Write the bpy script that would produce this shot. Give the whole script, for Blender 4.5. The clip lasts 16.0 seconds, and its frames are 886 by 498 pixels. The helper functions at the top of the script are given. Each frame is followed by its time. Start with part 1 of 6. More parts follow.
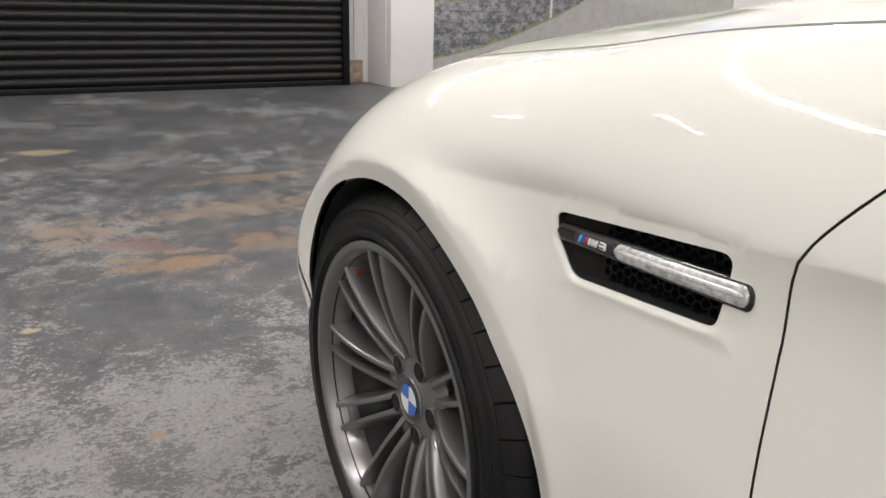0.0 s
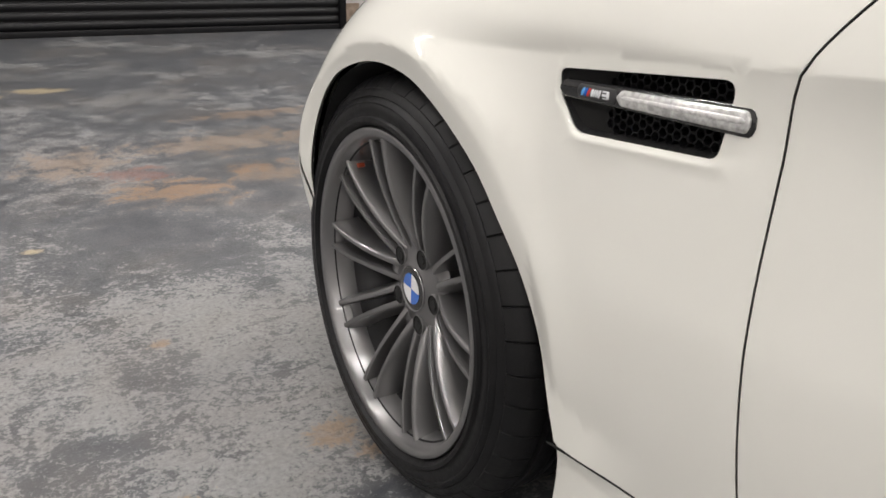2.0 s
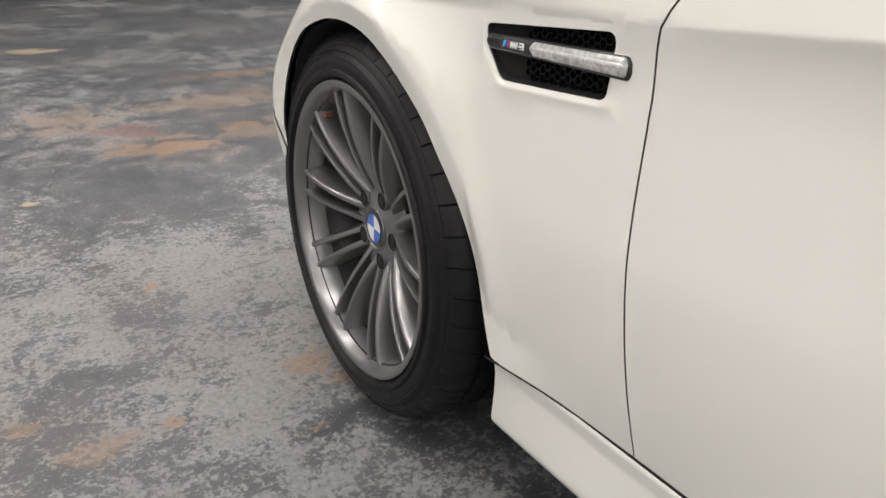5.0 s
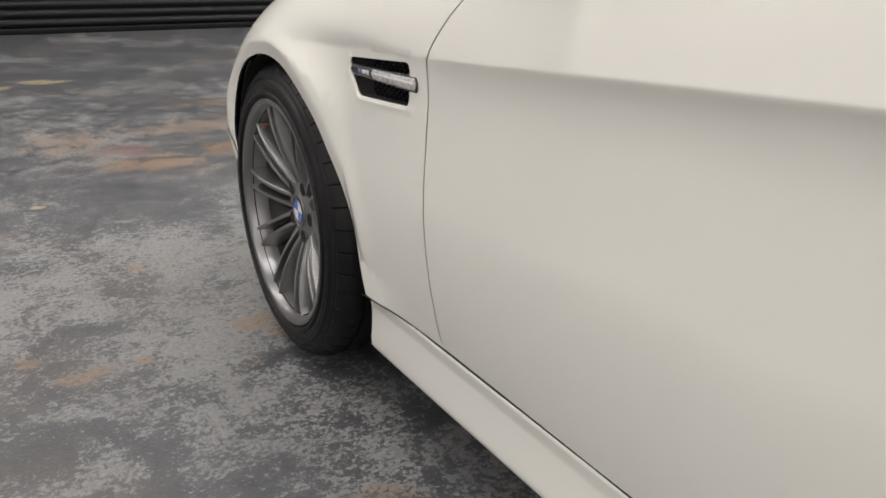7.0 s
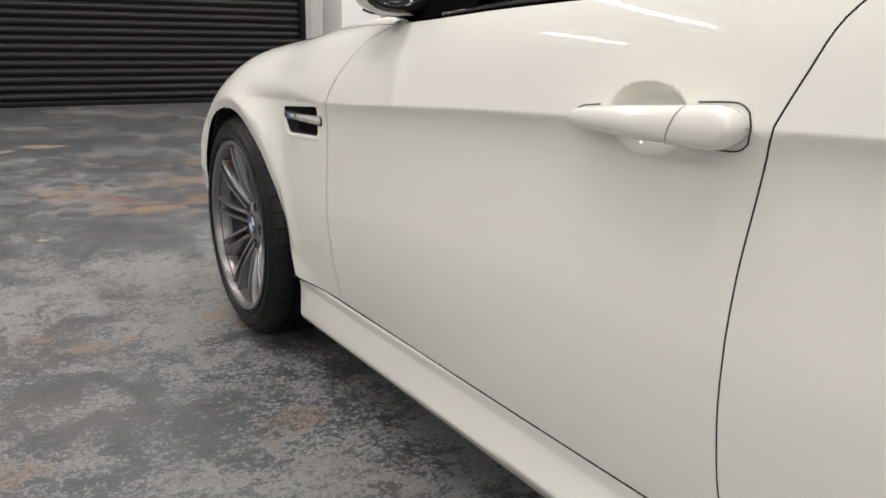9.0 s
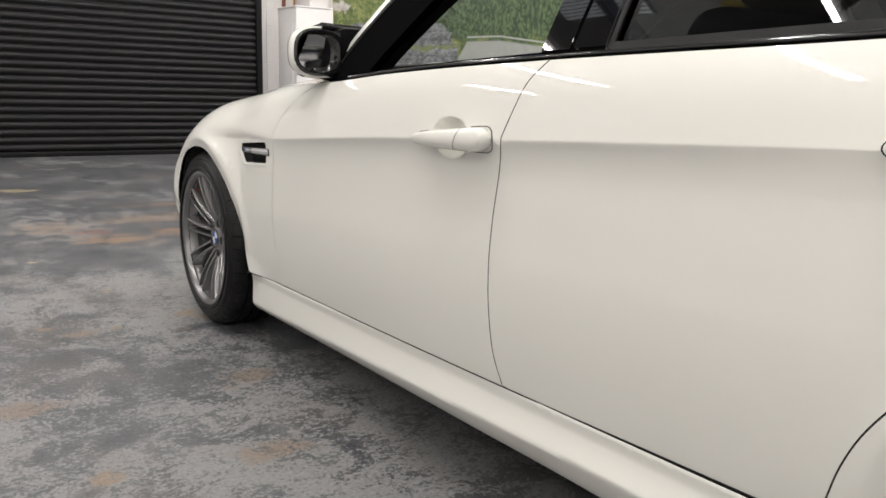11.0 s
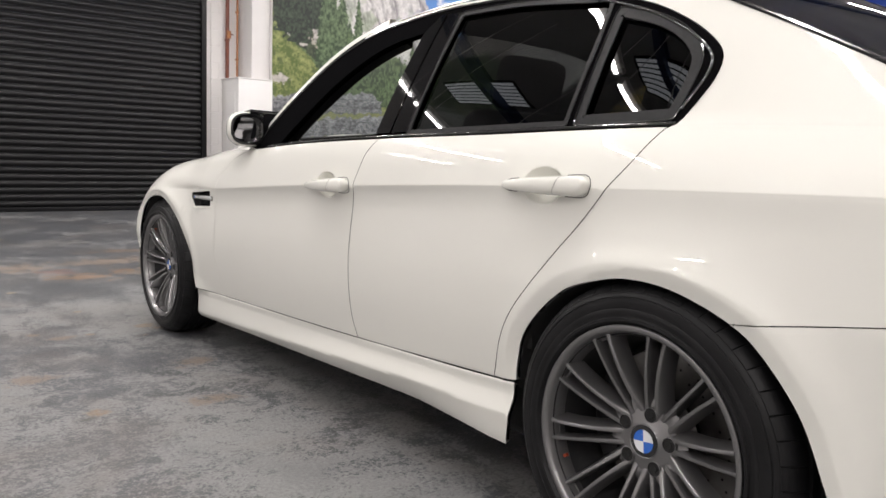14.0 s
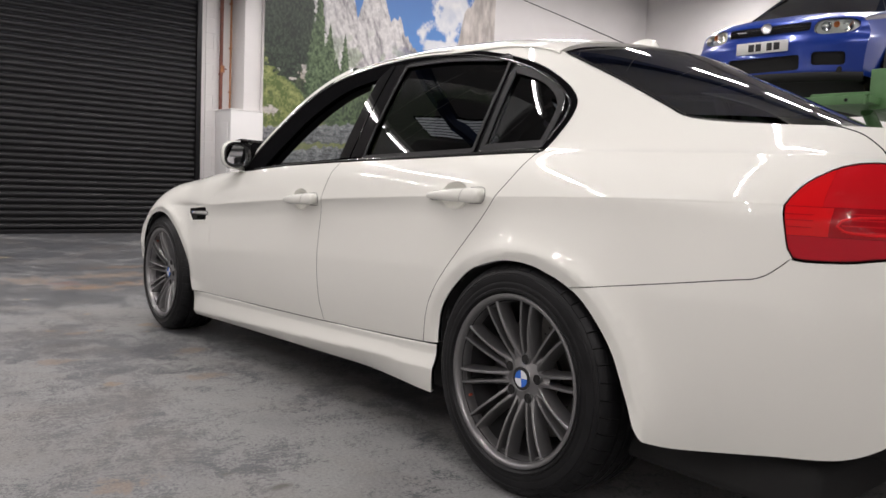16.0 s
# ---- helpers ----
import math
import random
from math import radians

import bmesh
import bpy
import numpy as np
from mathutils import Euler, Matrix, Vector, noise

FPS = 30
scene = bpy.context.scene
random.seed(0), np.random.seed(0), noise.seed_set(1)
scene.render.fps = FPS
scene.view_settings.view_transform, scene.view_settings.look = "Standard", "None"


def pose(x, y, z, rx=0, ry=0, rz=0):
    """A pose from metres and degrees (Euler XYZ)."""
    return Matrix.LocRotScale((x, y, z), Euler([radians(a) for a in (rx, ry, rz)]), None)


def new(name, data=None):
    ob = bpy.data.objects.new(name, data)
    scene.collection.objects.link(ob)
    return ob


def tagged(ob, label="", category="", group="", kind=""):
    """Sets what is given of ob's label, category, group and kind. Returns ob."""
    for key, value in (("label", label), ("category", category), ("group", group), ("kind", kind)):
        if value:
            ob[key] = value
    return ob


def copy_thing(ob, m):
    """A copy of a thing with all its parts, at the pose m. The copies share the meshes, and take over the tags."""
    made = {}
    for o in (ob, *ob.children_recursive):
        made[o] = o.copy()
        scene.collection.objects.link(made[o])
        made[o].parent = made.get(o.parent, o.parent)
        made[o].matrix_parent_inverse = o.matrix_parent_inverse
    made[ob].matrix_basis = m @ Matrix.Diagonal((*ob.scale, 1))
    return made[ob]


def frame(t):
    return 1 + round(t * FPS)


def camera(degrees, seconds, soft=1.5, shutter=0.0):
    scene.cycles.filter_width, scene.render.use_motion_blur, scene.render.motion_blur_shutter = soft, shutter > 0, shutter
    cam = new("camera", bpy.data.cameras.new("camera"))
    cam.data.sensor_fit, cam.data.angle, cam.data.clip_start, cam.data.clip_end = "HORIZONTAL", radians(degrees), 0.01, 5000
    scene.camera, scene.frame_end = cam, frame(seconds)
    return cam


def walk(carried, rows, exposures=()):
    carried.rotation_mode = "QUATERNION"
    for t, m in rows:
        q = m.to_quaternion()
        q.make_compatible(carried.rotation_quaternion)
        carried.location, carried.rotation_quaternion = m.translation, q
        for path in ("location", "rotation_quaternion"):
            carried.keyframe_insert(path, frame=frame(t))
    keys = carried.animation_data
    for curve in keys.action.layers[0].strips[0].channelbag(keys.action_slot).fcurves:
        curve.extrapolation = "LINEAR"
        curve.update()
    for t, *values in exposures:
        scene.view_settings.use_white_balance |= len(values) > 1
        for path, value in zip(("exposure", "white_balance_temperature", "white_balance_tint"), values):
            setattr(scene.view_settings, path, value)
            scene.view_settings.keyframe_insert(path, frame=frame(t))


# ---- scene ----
# camera: seconds, x, y, z, yaw, pitch, roll
ROWS = [
    (0.0, -1.3315, -0.8976, 0.8806, -30.449, -17.822, -1.461),
    (0.5, -1.3387, -0.9042, 0.8584, -30.490, -18.272, -1.445),
    (1.0, -1.3430, -0.9113, 0.8365, -30.542, -18.991, -1.404),
    (1.5, -1.3509, -0.9208, 0.8117, -30.635, -20.016, -1.321),
    (2.0, -1.3541, -0.9295, 0.7917, -30.656, -21.129, -1.284),
    (2.5, -1.3611, -0.9388, 0.7688, -30.724, -22.012, -1.351),
    (3.0, -1.3617, -0.9420, 0.7608, -30.818, -22.831, -1.158),
    (3.5, -1.3599, -0.9403, 0.7596, -30.849, -23.530, -1.056),
    (4.0, -1.3579, -0.9505, 0.7651, -30.824, -23.952, -1.134),
    (6.5, -1.3775, -1.3952, 0.8607, -30.395, -23.117, -1.099),
    (7.0, -1.3910, -1.5261, 0.8635, -30.427, -21.527, -1.175),
    (7.5, -1.4086, -1.6790, 0.8747, -30.384, -19.852, -1.179),
    (8.0, -1.4435, -1.8266, 0.8805, -30.402, -18.525, -1.117),
    (8.5, -1.4905, -1.9908, 0.8846, -30.828, -17.162, -1.232),
    (9.0, -1.5258, -2.1342, 0.8784, -31.592, -15.969, -1.387),
    (11.5, -1.8288, -2.9261, 0.8826, -35.299, -10.995, -1.789),
    (12.0, -1.8942, -3.0849, 0.8893, -35.968, -10.370, -1.818),
    (12.5, -1.9580, -3.2529, 0.8813, -36.972, -9.579, -2.054),
    (13.0, -2.0168, -3.3830, 0.8791, -38.130, -8.864, -2.005),
    (13.5, -2.0860, -3.5580, 0.8889, -38.547, -7.775, -2.218),
    (14.0, -2.1388, -3.6785, 0.8992, -38.723, -7.058, -2.179),
    (14.5, -2.2103, -3.8215, 0.8794, -38.793, -6.187, -2.397),
    (15.0, -2.2648, -3.9579, 0.8719, -39.029, -5.656, -2.357),
    (15.5, -2.3383, -4.1229, 0.8667, -39.238, -5.184, -2.454),
    (16.0, -2.4033, -4.2686, 0.8702, -39.372, -4.825, -2.445),
]
cam = camera(59.5, 16.0, soft=1.6)
walk(cam, [(t, pose(x, y, z, 90 + pitch, roll, yaw)) for t, x, y, z, yaw, pitch, roll in ROWS],
     exposures=[(0.0, 0.0, 6500, 10), (1.0, 0.05, 6500, 10.5), (2.0, 0.17, 6500, 10.5), (3.0, 0.31, 6500, 10.5), (4.2, 0.35, 6500, 10.5), (5.5, 0.09, 6500, 10.5), (6.5, -0.06, 6500, 10.5), (8.0, -0.05, 6500, 10), (9.0, -0.04, 6500, 10),
                (11.0, 0.06, 6500, 10.5), (12.5, 0.21, 6480, 11.5), (14.0, 0.09, 6450, 12.5), (16.0, -0.15, 6400, 14)])

# ---------------------------------------------------------------- light
world = bpy.data.worlds.new("world")
scene.world = world
world.use_nodes = True
world.node_tree.nodes["Background"].inputs[0].default_value = (0.75, 0.8, 0.9, 1)
world.node_tree.nodes["Background"].inputs[1].default_value = 0.25


# ---------------------------------------------------------------- materials
def material(name, base=(0.5, 0.5, 0.5), rough=0.5, metal=0.0, coat=0.0, spec=0.5):
    m = bpy.data.materials.new(name)
    m.use_nodes = True
    b = m.node_tree.nodes["Principled BSDF"]
    b.inputs["Base Color"].default_value = (*base, 1)
    b.inputs["Roughness"].default_value = rough
    b.inputs["Metallic"].default_value = metal
    b.inputs["Coat Weight"].default_value = coat
    b.inputs["Coat Roughness"].default_value = 0.03
    b.inputs["Specular IOR Level"].default_value = spec
    m.diffuse_color = (*base, 1)
    return m


def node(m, kind, **inputs):
    n = m.node_tree.nodes.new(kind)
    for key, value in inputs.items():
        n.inputs[key.replace("_", " ")].default_value = value
    return n


def link(m, a, b):
    m.node_tree.links.new(a, b)


def bsdf(m):
    return m.node_tree.nodes["Principled BSDF"]


def noise_tex(m, scale, detail=4.0, rough=0.55, coords=None, distort=0.0):
    n = node(m, "ShaderNodeTexNoise", Scale=scale, Detail=detail, Roughness=rough, Distortion=distort)
    if coords is None:
        c = m.node_tree.nodes.get("coords") or node(m, "ShaderNodeTexCoord")
        c.name = "coords"
        coords = c.outputs["Object"]
    link(m, coords, n.inputs["Vector"])
    return n.outputs["Fac"]


def ramp(m, fac, *stops):
    r = m.node_tree.nodes.new("ShaderNodeValToRGB")
    while len(r.color_ramp.elements) < len(stops):
        r.color_ramp.elements.new(0.5)
    for e, (p, c) in zip(r.color_ramp.elements, stops):
        e.position = p
        e.color = (*c, 1) if not isinstance(c, (int, float)) else (c, c, c, 1)
    link(m, fac, r.inputs["Fac"])
    return r.outputs["Color"]


def mix(m, fac, a, b, mode="MIX"):
    n = m.node_tree.nodes.new("ShaderNodeMix")
    n.data_type, n.blend_type = "RGBA", mode
    for sock, v in ((n.inputs[0], fac), (n.inputs[6], a), (n.inputs[7], b)):
        if isinstance(v, bpy.types.NodeSocket):
            link(m, v, sock)
        else:
            sock.default_value = v if not isinstance(v, tuple) else (*v, 1)
    return n.outputs[2]


def bump(m, height, strength, distance=0.002):
    n = node(m, "ShaderNodeBump", Strength=strength, Distance=distance)
    link(m, height, n.inputs["Height"])
    link(m, n.outputs["Normal"], bsdf(m).inputs["Normal"])


def painted(name, base, rough, var=0.08, scale=6.0, bump_scale=0.0, bump_strength=0.15, **kw):
    """A paint or plastic with cloudy variation of tone and gloss."""
    m = material(name, base, rough, **kw)
    f = noise_tex(m, scale, 5)
    lo = tuple(c * (1 - var) for c in base)
    hi = tuple(min(1, c * (1 + var)) for c in base)
    link(m, ramp(m, f, (0.35, lo), (0.65, hi)), bsdf(m).inputs["Base Color"])
    g = noise_tex(m, scale * 7, 3)
    link(m, ramp(m, g, (0.3, max(0.02, rough * 0.85)), (0.7, min(1, rough * 1.15))), bsdf(m).inputs["Roughness"])
    if bump_scale:
        bump(m, noise_tex(m, bump_scale, 3), bump_strength)
    return m


def glass(name, tint, rough=0.0):
    """A thin pane: clear or tinted, with a gloss that grows towards grazing."""
    m = bpy.data.materials.new(name)
    m.use_nodes = True
    t = m.node_tree
    t.nodes.remove(t.nodes["Principled BSDF"])
    tr = t.nodes.new("ShaderNodeBsdfTransparent")
    tr.inputs[0].default_value = (*tint, 1)
    gl = t.nodes.new("ShaderNodeBsdfGlossy")
    gl.inputs["Roughness"].default_value = rough
    lw = t.nodes.new("ShaderNodeLayerWeight")
    lw.inputs["Blend"].default_value = 0.5
    po = t.nodes.new("ShaderNodeMath")
    po.operation = "POWER"
    po.inputs[1].default_value = 4.0
    ad = t.nodes.new("ShaderNodeMath")
    ad.operation = "MULTIPLY_ADD"
    ad.inputs[1].default_value, ad.inputs[2].default_value = 0.90, 0.06
    mx = t.nodes.new("ShaderNodeMixShader")
    t.links.new(lw.outputs["Facing"], po.inputs[0])
    t.links.new(po.outputs[0], ad.inputs[0])
    t.links.new(ad.outputs[0], mx.inputs[0])
    t.links.new(tr.outputs[0], mx.inputs[1])
    t.links.new(gl.outputs[0], mx.inputs[2])
    t.links.new(mx.outputs[0], t.nodes["Material Output"].inputs["Surface"])
    m.diffuse_color = (*tint, 1)
    return m


WHITE = material("pearl white car paint", (0.785, 0.782, 0.730), 0.40, coat=1.0, spec=0.12)
bsdf(WHITE).inputs["Coat IOR"].default_value = 1.58
ORANGE_PEEL = node(WHITE, "ShaderNodeBump", Strength=0.015, Distance=0.001)
link(WHITE, noise_tex(WHITE, 260, 2), ORANGE_PEEL.inputs["Height"])
link(WHITE, ORANGE_PEEL.outputs["Normal"], bsdf(WHITE).inputs["Coat Normal"])
BLACK_GLOSS = material("gloss black trim", (0.012, 0.012, 0.013), 0.12, coat=0.5)
TRIM_BLACK = material("satin black trim", (0.005, 0.005, 0.0055), 0.30, spec=0.0)
RUBBER = painted("black window rubber", (0.010, 0.010, 0.011), 0.55, var=0.15, scale=20, spec=0.25)
PILLAR_GLOSS = material("piano black pillar cover", (0.006, 0.006, 0.0065), 0.035, spec=0.45)
BLACK_MATT = painted("matt black plastic", (0.018, 0.018, 0.019), 0.6, scale=30)
# near-black for black parts, and for hollows whose shade is in the colour
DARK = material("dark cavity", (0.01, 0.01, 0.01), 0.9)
TYRE = painted("tyre rubber", (0.0085, 0.0085, 0.0092), 0.46, var=0.25, scale=14, bump_scale=300, spec=0.22)
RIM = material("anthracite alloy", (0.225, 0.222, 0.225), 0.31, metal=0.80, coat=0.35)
RIM_DARK = material("shade-darkened wheel metal", (0.05, 0.05, 0.052), 0.40, metal=0.6)
STEEL = painted("brake disc steel", (0.17, 0.165, 0.16), 0.36, var=0.15, scale=20, metal=1.0)
CHROME = material("chrome", (0.75, 0.75, 0.77), 0.12, metal=1.0)
GLASS_CLEAR = glass("clear window glass", (0.88, 0.92, 0.9))
GLASS_TINT = glass("dark privacy glass", (0.048, 0.050, 0.052))
MIRROR = material("mirror", (0.85, 0.86, 0.88), 0.02, metal=1.0)
SEAT = painted("black leather", (0.02, 0.02, 0.021), 0.45, var=0.2, scale=8, bump_scale=220)
BLUE = material("blue enamel", (0.02, 0.13, 0.55), 0.25, coat=0.8)
SILVER = material("white enamel", (0.75, 0.77, 0.8), 0.25, coat=0.8)
RED_STRIPE = material("red enamel", (0.5, 0.03, 0.03), 0.3)


# ---------------------------------------------------------------- mesh tools
def finish(bm, smooth=True, sharp=None):
    for f in bm.faces:
        f.smooth = smooth
    if sharp is not None:
        for e in bm.edges:
            if len(e.link_faces) == 2 and e.calc_face_angle(0) > radians(sharp):
                e.smooth = False
    return bm


def part(name, bm, mat, parent=None, label="", m=None):
    me = bpy.data.meshes.new(name)
    if isinstance(bm, bpy.types.Mesh):
        me = bm
    else:
        bm.to_mesh(me)
        bm.free()
    if not me.materials:
        for mm in (mat if isinstance(mat, (list, tuple)) else [mat]):
            me.materials.append(mm)
    ob = new(name, me)
    if m is not None:
        ob.matrix_basis = m
    if parent is not None:
        ob.parent = parent
    if label:
        ob["label"] = label
    return ob


def box_bm(x0, x1, y0, y1, z0, z1, bevel=0.0, seg=2):
    bm = bmesh.new()
    bmesh.ops.create_cube(bm, size=1)
    for v in bm.verts:
        v.co = Vector(((x0 + x1) / 2 + v.co.x * (x1 - x0), (y0 + y1) / 2 + v.co.y * (y1 - y0), (z0 + z1) / 2 + v.co.z * (z1 - z0)))
    if bevel:
        bmesh.ops.bevel(bm, geom=bm.edges[:], offset=bevel, segments=seg, profile=0.5, affect="EDGES")
    return finish(bm, bool(bevel), 40)


def join(*bms):
    out = bms[0]
    for b in bms[1:]:
        me = bpy.data.meshes.new("tmp")
        b.to_mesh(me)
        b.free()
        out.from_mesh(me)
        bpy.data.meshes.remove(me)
    return out


def lathe(profile, n=64, axis="x", close=False):
    """Turns (radius, along) points round an axis."""
    bm = bmesh.new()
    rings = []
    for r, a in profile:
        ring = []
        for k in range(n):
            c, s = math.cos(2 * math.pi * k / n), math.sin(2 * math.pi * k / n)
            ring.append(bm.verts.new((a, r * c, r * s) if axis == "x" else (r * c, r * s, a)))
        rings.append(ring)
    pairs = list(zip(rings, rings[1:])) + ([(rings[-1], rings[0])] if close else [])
    for a, b in pairs:
        for k in range(n):
            bm.faces.new((a[k], a[(k + 1) % n], b[(k + 1) % n], b[k]))
    bmesh.ops.recalc_face_normals(bm, faces=bm.faces)
    return finish(bm, True, 38)


def disc(r, a, n=48):
    bm = bmesh.new()
    bm.faces.new([bm.verts.new((a, r * math.cos(2 * math.pi * k / n), r * math.sin(2 * math.pi * k / n))) for k in range(n)])
    return bm


def tube(points, r, n=10):
    """A round bar along points."""
    bm = bmesh.new()
    pts = [Vector(p) for p in points]
    rings = []
    for i, p in enumerate(pts):
        d = (pts[min(i + 1, len(pts) - 1)] - pts[max(i - 1, 0)]).normalized()
        a = d.orthogonal().normalized() if i == 0 else (a - d * a.dot(d)).normalized()
        b = d.cross(a)
        rr = r(i / (len(pts) - 1)) if callable(r) else r
        rings.append([bm.verts.new(p + (a * math.cos(2 * math.pi * k / n) + b * math.sin(2 * math.pi * k / n)) * rr) for k in range(n)])
    for q, w in zip(rings, rings[1:]):
        for k in range(n):
            bm.faces.new((q[k], q[(k + 1) % n], w[(k + 1) % n], w[k]))
    bm.faces.new(rings[0][::-1])
    bm.faces.new(rings[-1])
    bmesh.ops.recalc_face_normals(bm, faces=bm.faces)
    return finish(bm, True, 50)


def curve(xs, vs):
    """A smooth curve through points (cubic Hermite), straight beyond the ends."""
    xs, vs = np.array(xs, float), np.array(vs, float)
    order = np.argsort(xs)
    xs, vs = xs[order], vs[order]
    d = np.diff(vs) / np.diff(xs)
    t = np.concatenate([[d[0]], (d[1:] * np.diff(xs)[:-1] + d[:-1] * np.diff(xs)[1:]) / (np.diff(xs)[:-1] + np.diff(xs)[1:]), [d[-1]]])

    def f(x):
        x = np.asarray(x, float)
        i = np.clip(np.searchsorted(xs, x) - 1, 0, len(xs) - 2)
        h = xs[i + 1] - xs[i]
        u = np.clip((x - xs[i]) / h, 0, 1)
        v = (2 * u**3 - 3 * u**2 + 1) * vs[i] + (u**3 - 2 * u**2 + u) * h * t[i] + (3 * u**2 - 2 * u**3) * vs[i + 1] + (u**3 - u**2) * h * t[i + 1]
        return v + np.where(x < xs[0], (x - xs[0]) * t[0], 0) + np.where(x > xs[-1], (x - xs[-1]) * t[-1], 0)
    return f


def smooth_loop(pts, step=0.012, closed=True, corners=()):
    """A Catmull-Rom line through points, evenly resampled; corners stay sharp."""
    pts = [np.array(p, float) for p in pts]
    n = len(pts)
    out = []
    for i in range(n if closed else n - 1):
        p1, p2 = pts[i], pts[(i + 1) % n]
        p0 = pts[(i - 1) % n] if (closed or i > 0) and i not in corners else p1
        p3 = pts[(i + 2) % n] if (closed or i + 2 < n) and (i + 1) % n not in corners else p2
        k = max(1, int(np.linalg.norm(p2 - p1) / step))
        for j in range(k):
            u = j / k
            out.append(0.5 * (2 * p1 + (p2 - p0) * u + (2 * p0 - 5 * p1 + 4 * p2 - p3) * u * u + (3 * p1 - p0 - 3 * p2 + p3) * u**3))
    if not closed:
        out.append(pts[-1])
    return np.array(out)


def inside(poly, p):
    x, y = p[:, 0], p[:, 1]
    res = np.zeros(len(p), bool)
    a, b = poly, np.roll(poly, -1, axis=0)
    for (x0, y0), (x1, y1) in zip(a, b):
        if y0 == y1:
            continue
        c = (y0 > y) != (y1 > y)
        res ^= c & (x < (x1 - x0) * (y - y0) / (y1 - y0) + x0)
    return res


def edge_distance(poly, p):
    a, b = poly, np.roll(poly, -1, axis=0)
    best = np.full(len(p), 1e9)
    for q, r in zip(a, b):
        d = r - q
        u = np.clip(((p - q) @ d) / max(d @ d, 1e-12), 0, 1)
        best = np.minimum(best, np.linalg.norm(p - q - u[:, None] * d, axis=1))
    return best


def shrink(poly, d):
    """Moves a loop inwards by d."""
    area = np.sum(poly[:, 0] * np.roll(poly[:, 1], -1) - poly[:, 1] * np.roll(poly[:, 0], -1))
    t = np.roll(poly, -1, axis=0) - np.roll(poly, 1, axis=0)
    t /= np.linalg.norm(t, axis=1)[:, None] + 1e-12
    nrm = np.stack([-t[:, 1], t[:, 0]], 1) * (1 if area > 0 else -1)
    return poly + nrm * d


from mathutils.geometry import delaunay_2d_cdt


